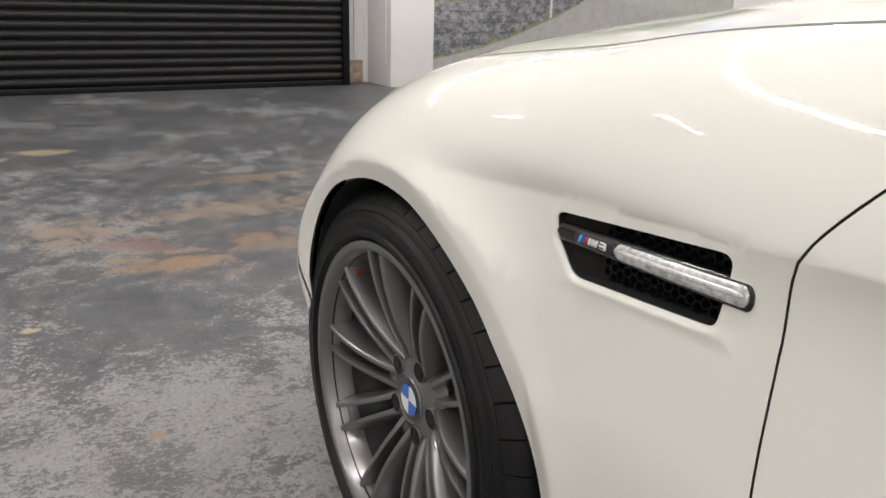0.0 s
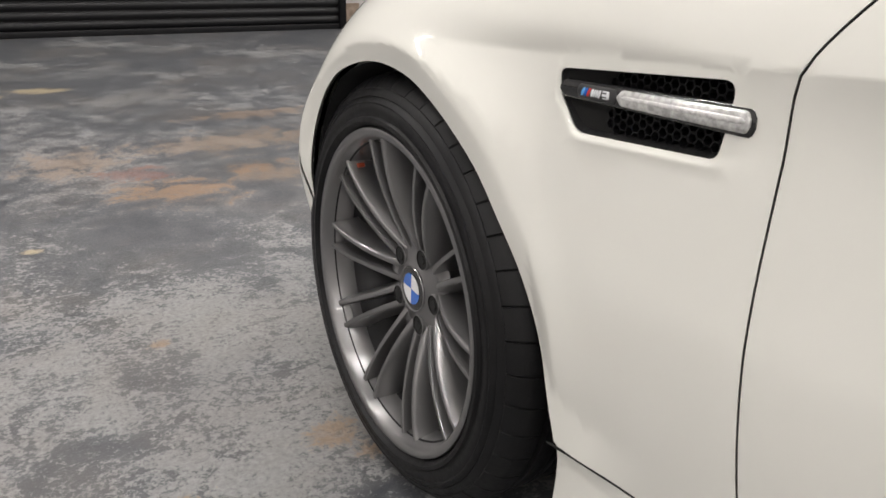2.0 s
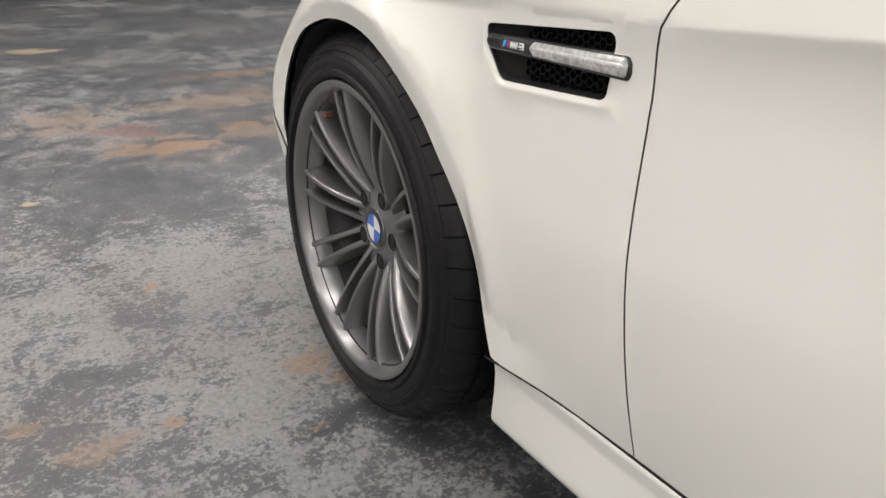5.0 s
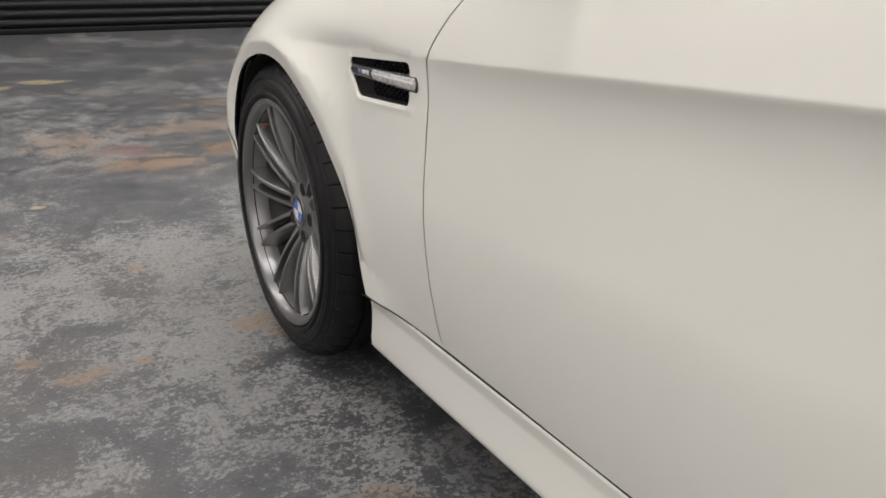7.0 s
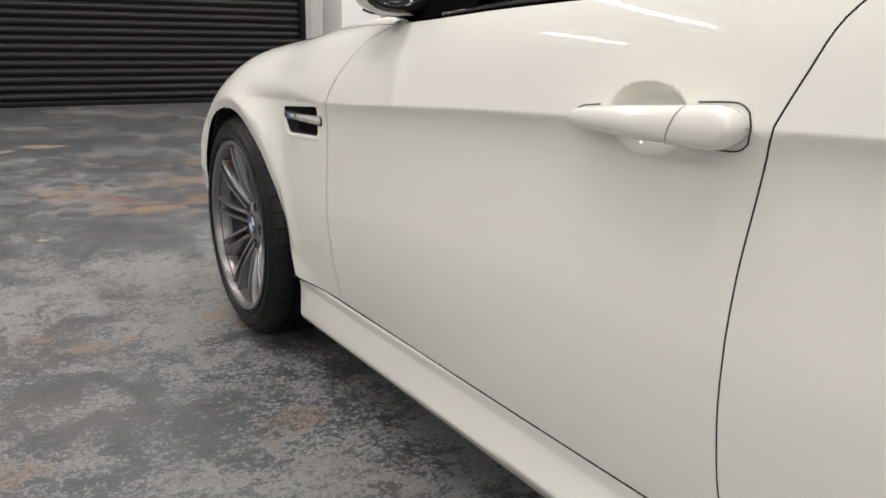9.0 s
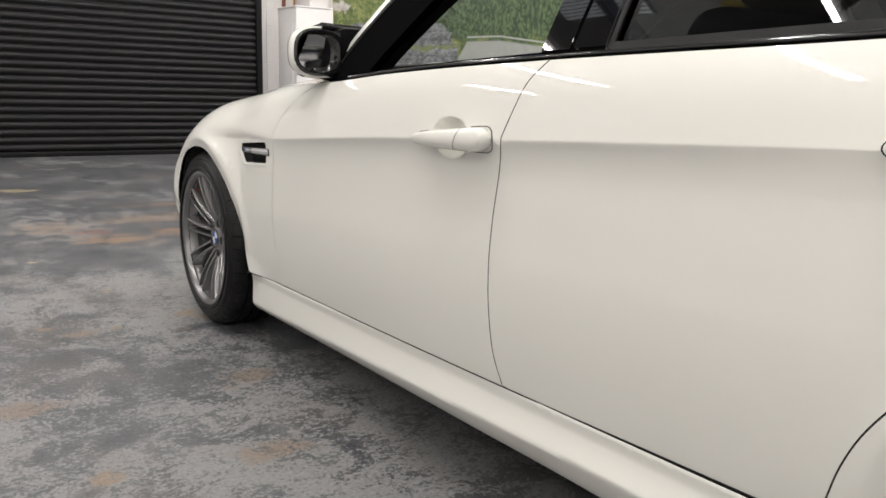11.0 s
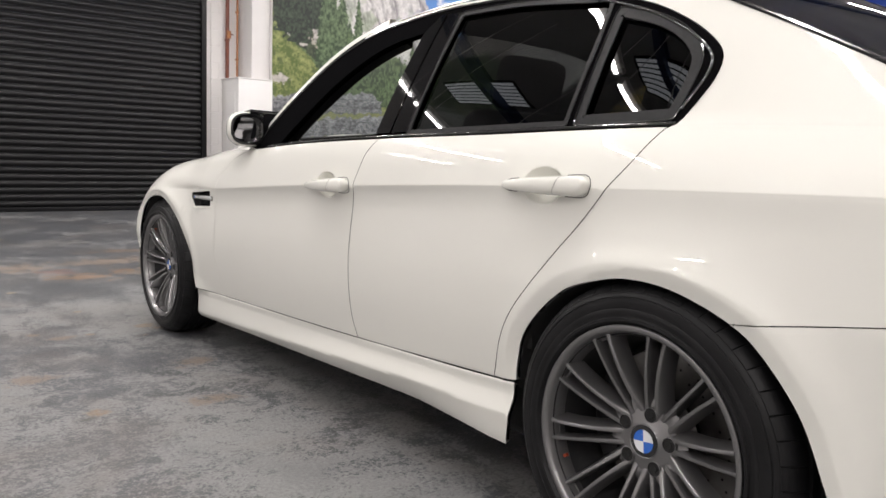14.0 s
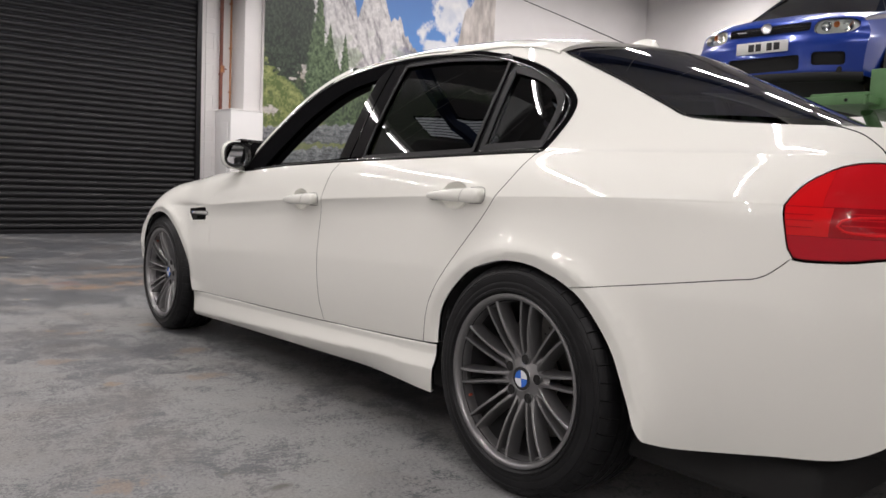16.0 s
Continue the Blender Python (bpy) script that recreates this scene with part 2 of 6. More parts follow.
def skin(loop, surface, holes=(), grid=0.03, rows=None, flange=0.014, side=-1, extra=None, rims=()):
    """A pressed panel: the part of a surface x(y, z) inside a loop of (y, z), with holes, its edges turned in by flange."""
    loops = [loop, *holes]
    pts = [np.asarray(q) for q in loops]
    lo, hi = loop.min(0), loop.max(0)
    ys = np.arange(lo[0], hi[0] + grid, grid)
    if rows is None:
        zs = np.arange(lo[1], hi[1] + grid, grid)
        g = np.stack(np.meshgrid(ys, zs), -1).reshape(-1, 2)
    else:
        base, offs = rows
        g = np.concatenate([np.stack([ys, base(ys) + o], 1) for o in offs])
    if extra is not None:
        d2 = np.min(np.linalg.norm((g[:, None] - np.array(CUPS)[None]) / (0.075, 0.05), axis=2), axis=1)
        g = np.concatenate([g[d2 > 1], extra])
    # closely set rows of points along turned-in rims
    for rim_line, offs in rims:
        g = g[edge_distance(rim_line, g) > max(offs) + 0.006]
        t = np.roll(rim_line, -1, axis=0) - np.roll(rim_line, 1, axis=0)
        t /= np.linalg.norm(t, axis=1)[:, None] + 1e-12
        nrm = np.stack([-t[:, 1], t[:, 0]], 1)
        rows_near = []
        for o in offs:
            for sg in (1, -1):
                q = rim_line + nrm * o * sg
                q = q[np.abs(edge_distance(rim_line, q) - o) < 2e-4]
                rows_near.append(q)
        g = np.concatenate([g, *rows_near])
    ok = inside(loop, g) & (edge_distance(loop, g) > (0.0014 if rims else 0.006))
    for h in holes:
        ok &= ~inside(h, g) & (edge_distance(h, g) > (0.0014 if rims else 0.006))
    g = g[ok]
    allp = np.concatenate(pts + [g])
    edges, k = [], 0
    for q in pts:
        edges += [(k + i, k + (i + 1) % len(q)) for i in range(len(q))]
        k += len(q)
    vs, _, fs, *_ = delaunay_2d_cdt([Vector(p) for p in allp], edges, [], 4 if holes else 1, 1e-6)
    v2 = np.array([(p.x, p.y) for p in vs])
    fs = [f for f in fs]
    if holes:
        cen = np.array([v2[list(f)].mean(0) for f in fs])
        keep = inside(loop, cen)
        for h in holes:
            keep &= ~inside(h, cen)
        fs = [f for f, kk in zip(fs, keep) if kk]
    x = surface(v2[:, 0], v2[:, 1])
    e = 1e-4
    gy = (surface(v2[:, 0] + e, v2[:, 1]) - surface(v2[:, 0] - e, v2[:, 1])) / (2 * e)
    gz = (surface(v2[:, 0], v2[:, 1] + e) - surface(v2[:, 0], v2[:, 1] - e)) / (2 * e)
    co = np.stack([side * x, v2[:, 0], v2[:, 1]], 1)
    nr = np.stack([side * np.ones_like(x), -gy, -gz], 1)
    nr /= np.linalg.norm(nr, axis=1)[:, None]
    co, nr, faces = list(co), list(nr), [tuple(f) for f in fs]
    # boundary flange
    count = {}
    for f in faces:
        for a, b in zip(f, f[1:] + f[:1]):
            count[(min(a, b), max(a, b))] = count.get((min(a, b), max(a, b)), []) + [(a, b)]
    rim = [v[0] for v in count.values() if len(v) == 1]
    if flange:
        ring, deep = {}, {}
        acc = {}
        for a, b in rim:
            t = co[b] - co[a]
            t /= np.linalg.norm(t) + 1e-12
            for k in (a, b):
                o = np.cross(t, nr[k])
                acc[k] = acc.get(k, 0) + o
        for k, o in acc.items():
            o = o / (np.linalg.norm(o) + 1e-9)
            flip = 1
            ring[k] = len(co)
            co.append(co[k] - nr[k] * 0.0015 + o * flip * 0.0012)
            q = nr[k] + o * flip
            nr.append(q / np.linalg.norm(q))
            deep[k] = len(co)
            co.append(co[k] - nr[k] * flange + o * flip * 0.0012)
            nr.append(o * flip)
        for a, b in rim:
            faces.append((b, a, ring[a], ring[b]))
            faces.append((ring[b], ring[a], deep[a], deep[b]))
    me = bpy.data.meshes.new("skin")
    me.from_pydata([tuple(c) for c in co], [], faces)
    # outward winding
    f0 = me.polygons[0]
    if f0.normal.dot(Vector(nr[f0.vertices[0]])) < 0:
        me.flip_normals()
    me.update()
    for p in me.polygons:
        p.use_smooth = True
    me.normals_split_custom_set_from_vertices([tuple(n) for n in nr])
    return me


def loft(rows, mirror=False, closed=False):
    """A grid surface through rows of points."""
    bm = bmesh.new()
    vs = [[bm.verts.new(p) for p in r] for r in rows]
    for a, b in zip(vs, vs[1:]):
        n = len(a)
        for k in range(n if closed else n - 1):
            bm.faces.new((a[k], a[(k + 1) % n], b[(k + 1) % n], b[k]))
    bmesh.ops.recalc_face_normals(bm, faces=bm.faces)
    return finish(bm, True)


def solid(bm, d):
    """Gives a sheet thickness d, away from its outer side."""
    bmesh.ops.solidify(bm, geom=bm.faces[:], thickness=d)
    return finish(bm, True, 50)
# ---------------------------------------------------------------- the saloon's side as x(y, z); front axle at y = 0, nose towards +y
z_sill = curve([-3.9, -2.4, -2.3, -2.0, -1.66, -0.99, -0.33, 0.3], [0.42, 0.362, 0.354, 0.335, 0.317, 0.288, 0.262, 0.24])
z_crease = curve([-3.9, -3.42, -3.14, -2.87, -2.65, -2.33, -1.67, -1.38, -1.18, -0.9, -0.6, -0.3, 0, 0.2, 0.4, 0.8],
                 [0.855, 0.856, 0.854, 0.846, 0.838, 0.826, 0.790, 0.774, 0.761, 0.740, 0.716, 0.70, 0.678, 0.615, 0.53, 0.39])
z_belt = curve([-3.9, -3.65, -3.4, -3.0, -2.74, -2.56, -2.22, -1.75, -1.19, -0.88, -0.6, -0.41, -0.28, -0.13, 0, 0.13, 0.26, 0.4, 0.55, 0.8],
               [0.955, 0.964, 0.967, 0.971, 0.971, 0.965, 0.951, 0.935, 0.909, 0.888, 0.880, 0.864, 0.845, 0.828, 0.810, 0.772, 0.710, 0.632, 0.553, 0.44])
x_crease = curve([-3.80, -3.7, -3.6, -3.45, -3.2, -2.8, -2.3, -1.6, -1.0, -0.5, -0.3, -0.15, 0, 0.15, 0.27, 0.35, 0.5, 0.65, 0.75, 0.80],
                 [0.48, 0.66, 0.755, 0.82, 0.860, 0.874, 0.876, 0.876, 0.872, 0.864, 0.865, 0.876, 0.882, 0.870, 0.836, 0.795, 0.695, 0.605, 0.50, 0.40])
x_mid = curve([-3.82, -3.75, -3.6, -3.45, -3.2, -2.8, -2.4, -2.0, -1.6, -1.0, -0.58, -0.3, 0, 0.2, 0.3, 0.36, 0.43, 0.5, 0.65, 0.75, 0.80],
              [0.50, 0.66, 0.79, 0.845, 0.872, 0.882, 0.880, 0.874, 0.872, 0.868, 0.864, 0.868, 0.88, 0.892, 0.893, 0.882, 0.854, 0.810, 0.695, 0.57, 0.44])
x_belt = curve([-3.80, -3.6, -3.4, -3.2, -2.74, -2.2, -1.75, -1.2, -0.88, -0.6, -0.3, 0, 0.3, 0.5, 0.65, 0.8],
               [0.45, 0.67, 0.735, 0.757, 0.79, 0.825, 0.838, 0.832, 0.815, 0.765, 0.735, 0.712, 0.668, 0.605, 0.53, 0.34])
roll_over = curve([-4, -0.95, -0.45, 1], [0, 0, 1, 1])
ARCHES = ((-0.035, 0.312, 0.338, 0.338), (-2.80, 0.334, 0.367, 0.33))
flare_front = curve([-0.5, -0.36, -0.2, 0, 0.2, 0.27, 0.33, 0.40], [0.846, 0.852, 0.890, 0.902, 0.906, 0.903, 0.892, 0.868])
flare_rear = curve([-3.3, -3.2, -3.0, -2.8, -2.6, -2.45, -2.35], [0.868, 0.878, 0.897, 0.903, 0.896, 0.872, 0.86])


FRONT_ARCH = [(0.258, 0.29), (0.258, 0.38), (0.244, 0.475), (0.200, 0.557), (0.138, 0.614), (0.07, 0.641), (0.01, 0.651), (-0.05, 0.648), (-0.101, 0.635), (-0.16, 0.604), (-0.213, 0.561), (-0.25, 0.510), (-0.288, 0.450), (-0.326, 0.366), (-0.355, 0.268)]
REAR_ARCH = [(-3.195, 0.277), (-3.170, 0.30), (-3.134, 0.382), (-3.098, 0.466), (-3.056, 0.528), (-2.998, 0.589), (-2.952, 0.618), (-2.894, 0.641), (-2.814, 0.661), (-2.727, 0.664), (-2.652, 0.650), (-2.554, 0.615), (-2.480, 0.559), (-2.421, 0.487), (-2.399, 0.42), (-2.395, 0.366)]
LIPS = [smooth_loop(a, 0.014, closed=False) for a in (FRONT_ARCH, REAR_ARCH)]


def line_distance(run, p):
    """Distance of points from an open line."""
    a, d = run[:-1], run[1:] - run[:-1]
    u = np.clip(((p[:, None] - a[None]) * d[None]).sum(2) / (d * d).sum(1)[None], 0, 1)
    return np.sqrt((((p[:, None] - a[None]) - u[..., None] * d[None]) ** 2).sum(2).min(1))


def body_x(y, z):
    y, z = np.asarray(y, float), np.asarray(z, float)
    zc, zb, zs = z_crease(y), z_belt(y), z_sill(y)
    xc, xm, xb = x_crease(y), x_mid(y), x_belt(y)
    d = np.maximum(zc - z, 0)
    tuck = 0.027 * np.clip((zs + 0.25 - z) / 0.25, 0, 2) ** 2
    waist = 0.008 * np.clip((z - zc + 0.22) / 0.16, 0, 1)
    ledge_at = 0.0022 * np.clip((-0.62 - y) / 0.3, 0, 1)
    low = xm - tuck - waist + (xc + ledge_at - xm + 0.008) * np.exp(-d / (0.023 + 0.055 * np.clip((y + 0.58) / 0.25, 0, 1))) + 0.9 * np.maximum(z - zc, 0)
    u = (z - zc) / (zb - zc)
    c = np.clip(roll_over(y), 0, 1)
    kq = np.clip((-2.6 - y) / 0.4, 0, 1)
    uu = np.clip(u, -1, 1)
    f = (1 - c) * ((0.42 + 0.13 * kq) * u + 0.58 * (1 - kq) * u ** 3 + 0.45 * kq * u * np.abs(u)) + c * (1 - np.sqrt(np.maximum(1 - 0.98 * uu * np.abs(uu) * (uu > 0), 0.001)) + 0.1 * np.minimum(u, 0))
    up = xc - (xc - xb) * f + ledge_at * np.exp(-np.maximum(z - zc, 0) / 0.024)
    k = 0.0013 + 0.016 * np.clip((y + 0.55) / 0.35, 0, 1)
    x = -k * np.log(np.exp(-(low - 0.9) / k) + np.exp(-(up - 0.9) / k)) + 0.9
    x = x - 0.055 * np.clip((y - 0.18) / 0.1, 0, 1) * np.clip((0.46 - z) / 0.2, 0, 1) ** 2
    for (cy, cz, ry, rz), xt in zip(ARCHES, (flare_front, flare_rear)):
        q = (np.sqrt(((y - cy) / ry) ** 2 + ((z - cz) / rz) ** 2) - 1) * 0.345
        w = np.exp(-(np.maximum(q - 0.030, 0) / 0.056) ** 1.2)
        near = np.clip((0.62 - np.abs(y - cy)) / 0.1, 0, 1)
        w = w * (1 - np.clip((y - 0.15) / 0.1, 0, 1) * np.clip((0.44 - z) / 0.30, 0, 1))
        x = x + np.maximum(xt(np.clip(y, cy - 0.5, cy + 0.5)) - x, 0) * w * near
    # the turned lip of each arch: a band that leans in towards the wheel
    flat = np.stack([np.broadcast_to(y, x.shape).ravel(), np.broadcast_to(z, x.shape).ravel()], 1)
    for lip, (cy, cz, ry, rz), wide, lean in zip(LIPS, ARCHES, (0.036, 0.034), (0.17, 0.20)):
        d = line_distance(lip, flat).reshape(x.shape)
        down = np.clip((z - 0.25) / (0.18 if cy > -1 else 0.10), 0, 1)
        wide = wide * (0.05 + 0.95 * down * down * (3 - 2 * down))
        soft_d = 0.0016 * np.log1p(np.exp(np.clip((wide - d) / 0.0016, -40, 40)))
        fade = np.clip((z - 0.26) / 0.10, 0, 1) * np.clip((0.6 - np.abs(y - cy)) / 0.1, 0, 1)
        x = x + (0.0050 * np.exp(-((d - wide) / 0.03) ** 2) - lean * soft_d) * fade
    return x


glass_slope = curve([-4, -3.4, -3.0, -2.7, -2.3, 0], [1.6, 1.3, 0.75, 0.48, 0.42, 0.42])
ledge = curve([-4, -3.3, -2.9, -2.6, 0], [0.004, 0.006, 0.012, 0.016, 0.016])


def cabin_x(y, z):
    """The side glass and the pillars, above the belt."""
    y, z = np.asarray(y, float), np.asarray(z, float)
    h = z - z_belt(y)
    return x_belt(y) - ledge(y) - glass_slope(y) * h - 0.25 * h * np.abs(h)


# ---------------------------------------------------------------- the workshop
def sheet(name, corners, mat, label="", thick=0.0, kind="structure"):
    bm = bmesh.new()
    bm.faces.new([bm.verts.new(c) for c in corners])
    if thick:
        bmesh.ops.solidify(bm, geom=bm.faces[:], thickness=thick)
        bmesh.ops.recalc_face_normals(bm, faces=bm.faces)
    return tagged(part(name, bm, mat), label, kind=kind)


def block(name, x0, x1, y0, y1, z0, z1, mat, label="", kind="structure", bevel=0.0):
    return tagged(part(name, box_bm(x0, x1, y0, y1, z0, z1, bevel), mat), label, kind=kind)


def math_node(m, op, a, b=None, c=None, clamp=False):
    n = m.node_tree.nodes.new("ShaderNodeMath")
    n.operation, n.use_clamp = op, clamp
    for sock, v in zip(n.inputs, (a, b, c)):
        if v is None:
            continue
        if isinstance(v, bpy.types.NodeSocket):
            link(m, v, sock)
        else:
            sock.default_value = v
    return n.outputs[0]


def concrete_floor():
    """Grey floor paint worn through in flakes, with rust and yellowish stains where they lie."""
    m = material("worn painted concrete", (0.2, 0.2, 0.2), 0.5)
    tc = node(m, "ShaderNodeTexCoord")
    tc.name = "coords"
    pos = tc.outputs["Object"]
    wide = noise_tex(m, 1.1, 4, 0.6)
    mid = noise_tex(m, 8.5, 5, 0.65, distort=0.8)
    fine = noise_tex(m, 95, 6, 0.74, distort=0.4)
    grain = noise_tex(m, 170, 3, 0.6)
    # flaked light coat over a darker one
    s = math_node(m, "MULTIPLY_ADD", wide, 0.55, math_node(m, "MULTIPLY_ADD", mid, 0.42, math_node(m, "MULTIPLY", fine, 0.50)))
    s = math_node(m, "MULTIPLY_ADD", grain, 0.16, s)
    fl = node(m, "ShaderNodeMapping", Rotation=(0, 0, 0.35), Scale=(1.0, 1.35, 1))
    link(m, pos, fl.inputs["Vector"])
    fleck = noise_tex(m, 34, 4, 0.6, coords=fl.outputs["Vector"], distort=0.4)
    s = math_node(m, "MULTIPLY_ADD", fleck, 0.34, math_node(m, "ADD", s, -0.20))
    # light coat shows more towards the tail, partly making up for missing lamp light
    sep = node(m, "ShaderNodeSeparateXYZ")
    link(m, pos, sep.inputs[0])
    tone_slope = node(m, "ShaderNodeMapRange")
    link(m, sep.outputs["Y"], tone_slope.inputs["Value"])
    for key, v in (("From Min", -3.5), ("From Max", 3.2), ("To Min", -0.09), ("To Max", 0.06)):
        tone_slope.inputs[key].default_value = v
    s = math_node(m, "SUBTRACT", s, tone_slope.outputs["Result"])
    dark = ramp(m, mid, (0.3, (0.046, 0.049, 0.056)), (0.7, (0.092, 0.095, 0.102)))
    light = ramp(m, fine, (0.3, (0.150, 0.151, 0.153)), (0.7, (0.262, 0.262, 0.259)))
    col = mix(m, ramp(m, s, (0.772, 0.0), (0.800, 0.62), (0.836, 1.0)), dark, light)
    tone = noise_tex(m, 2.6, 5, 0.6, distort=0.6)
    col = mix(m, ramp(m, tone, (0.35, 0.22), (0.50, 0.0)), col, (0.085, 0.088, 0.094))
    col = mix(m, ramp(m, tone, (0.55, 0.0), (0.72, 0.22)), col, (0.235, 0.232, 0.226))
    # brown dust trodden into the paint
    dust = noise_tex(m, 1.7, 6, 0.68, distort=0.7)
    col = mix(m, ramp(m, dust, (0.48, 0.0), (0.68, 0.26)), col, ramp(m, fine, (0.3, (0.105, 0.085, 0.068)), (0.7, (0.215, 0.180, 0.148))))
    # long scuffs
    mp = node(m, "ShaderNodeMapping", Rotation=(0, 0, 0.45), Scale=(1.5, 14, 1))
    link(m, pos, mp.inputs["Vector"])
    scuff = noise_tex(m, 3.0, 4, 0.7, coords=mp.outputs["Vector"])
    col = mix(m, ramp(m, scuff, (0.60, 0.0), (0.75, 0.07)), col, (0.22, 0.22, 0.215))
    col = mix(m, ramp(m, scuff, (0.22, 0.09), (0.38, 0.0)), col, (0.075, 0.077, 0.082))
    speck = noise_tex(m, 95, 5, 0.75, coords=fl.outputs["Vector"])
    col = mix(m, ramp(m, speck, (0.57, 0.0), (0.66, 0.45)), col, (0.26, 0.26, 0.255))
    col = mix(m, ramp(m, speck, (0.34, 0.35), (0.43, 0.0)), col, (0.07, 0.072, 0.076))
    edge = math_node(m, "MULTIPLY_ADD", mid, 1.5, math_node(m, "MULTIPLY_ADD", fine, 1.0, -1.25))

    def stain(spots, reach, colour_a, colour_b, amount, c):
        total = None
        for x, y, rx, ry in spots:
            mpp = node(m, "ShaderNodeMapping", Location=(-x / rx, -y / ry, 0), Scale=(1 / rx, 1 / ry, 0))
            link(m, pos, mpp.inputs["Vector"])
            ln = m.node_tree.nodes.new("ShaderNodeVectorMath")
            ln.operation = "LENGTH"
            link(m, mpp.outputs["Vector"], ln.inputs[0])
            v = math_node(m, "SUBTRACT", 0.55, ln.outputs["Value"])
            total = v if total is None else math_node(m, "MAXIMUM", total, v)
        f = math_node(m, "ADD", math_node(m, "MAXIMUM", total, -1.5), math_node(m, "MULTIPLY", edge, reach))
        f = math_node(m, "MULTIPLY", ramp(m, f, (0.0, 0.0), (0.22, amount)), ramp(m, fleck, (0.32, 0.45), (0.55, 1.0)))
        return mix(m, f, c, ramp(m, fine, (0.3, colour_a), (0.7, colour_b)))
    col = stain([(-0.82, 1.72, 0.34, 0.26), (-0.45, 2.35, 0.75, 0.32), (-1.10, 2.25, 0.35, 0.35), (-0.45, 1.78, 0.30, 0.20), (-0.2, 2.9, 0.5, 0.2), (-1.08, -1.10, 0.16, 0.10), (-0.93, -0.60, 0.14, 0.10), (-1.55, -0.55, 0.16, 0.10), (-1.75, -2.1, 0.12, 0.10), (-1.32, 0.06, 0.10, 0.06), (-2.2, 1.2, 0.5, 0.3), (-2.6, 3.2, 0.6, 0.4)],
                1.9, (0.150, 0.100, 0.066), (0.25, 0.175, 0.115), 0.58, col)
    col = stain([(-0.80, 1.74, 0.30, 0.22), (-0.50, 1.92, 0.24, 0.14)], 2.0, (0.170, 0.100, 0.058), (0.26, 0.165, 0.095), 0.66, col)
    col = stain([(-0.93, 2.02, 0.16, 0.14), (-0.84, 1.95, 0.12, 0.10)], 2.0, (0.13, 0.040, 0.03), (0.19, 0.075, 0.055), 0.55, col)
    col = stain([(-0.92, 0.15, 0.085, 0.085), (-0.88, 0.07, 0.05, 0.05), (-1.40, 0.18, 0.07, 0.06), (-1.18, 0.08, 0.05, 0.04), (-0.98, -0.05, 0.07, 0.04), (-1.12, 0.62, 0.05, 0.03), (-1.46, -1.04, 0.07, 0.05)], 1.8, (0.17, 0.110, 0.065), (0.28, 0.195, 0.120), 0.72, col)
    col = stain([(-1.30, 1.315, 0.055, 0.04), (-1.05, 3.98, 0.28, 0.20), (-1.38, 3.85, 0.25, 0.22), (-1.7, 1.3, 0.08, 0.05)], 0.9, (0.27, 0.22, 0.14), (0.38, 0.32, 0.21), 0.9, col)
    col = stain([(-1.50, -1.09, 0.06, 0.05), (-1.47, -2.19, 0.07, 0.03), (-1.38, -2.36, 0.10, 0.035)], 1.6, (0.05, 0.045, 0.04), (0.10, 0.09, 0.08), 0.8, col)
    link(m, col, bsdf(m).inputs["Base Color"])
    link(m, ramp(m, s, (0.70, 0.40), (0.85, 0.62)), bsdf(m).inputs["Roughness"])
    bump(m, math_node(m, "MULTIPLY_ADD", grain, 0.4, s), 0.35, 0.004)
    return m


CONCRETE = concrete_floor()
WALL_WHITE = painted("white painted masonry", (0.74, 0.72, 0.71), 0.7, var=0.03, scale=1.2, bump_scale=35, bump_strength=0.2)
CEILING = painted("grey roof sheet", (0.38, 0.38, 0.385), 0.7, var=0.08, scale=1.5)
SHUTTER = painted("black shutter slat", (0.0050, 0.0050, 0.0060), 0.40, var=0.06, scale=3.0, spec=0.26)
BOX_WHITE = painted("white boxing board", (0.74, 0.73, 0.72), 0.55, var=0.02, scale=2.0)
PIPE_RED = painted("red oxide pipe", (0.17, 0.055, 0.035), 0.5, var=0.3, scale=9)
PIPE_COPPER = painted("copper pipe", (0.42, 0.20, 0.10), 0.4, var=0.25, scale=9, metal=0.6)
BEAM_BLUE = painted("blue roof steel", (0.03, 0.05, 0.13), 0.5, var=0.1, scale=2)

CEIL = 6.4
HANG = 3.55
block("floor", -6.0, 12.0, -9.0, 7.2, -0.12, 0.0, CONCRETE, "worn grey painted concrete floor with rust stains")
block("wall_north", 2.06, 12.0, 6.97, 7.2, 0, CEIL, WALL_WHITE, "white painted masonry wall")
block("wall_north_left", -6.0, -2.85, 6.97, 7.2, 0, CEIL, WALL_WHITE, "white painted masonry wall")
block("lintel", -2.85, 2.06, 6.97, 7.2, 4.05, CEIL, WALL_WHITE, "white lintel over the shutter")
block("wall_west", -6.2, -6.0, -9.2, 7.2, 0, CEIL, WALL_WHITE, "white painted masonry wall")
block("wall_east", 12.0, 12.2, -9.2, 7.2, 0, CEIL, WALL_WHITE, "white painted masonry wall")
block("wall_south", -6.0, 12.0, -9.2, -9.0, 0, CEIL, WALL_WHITE, "white painted masonry wall")
block("ceiling", -6.2, 12.2, -9.2, 7.2, CEIL, CEIL + 0.1, CEILING, "grey sheeted roof with steel beams")
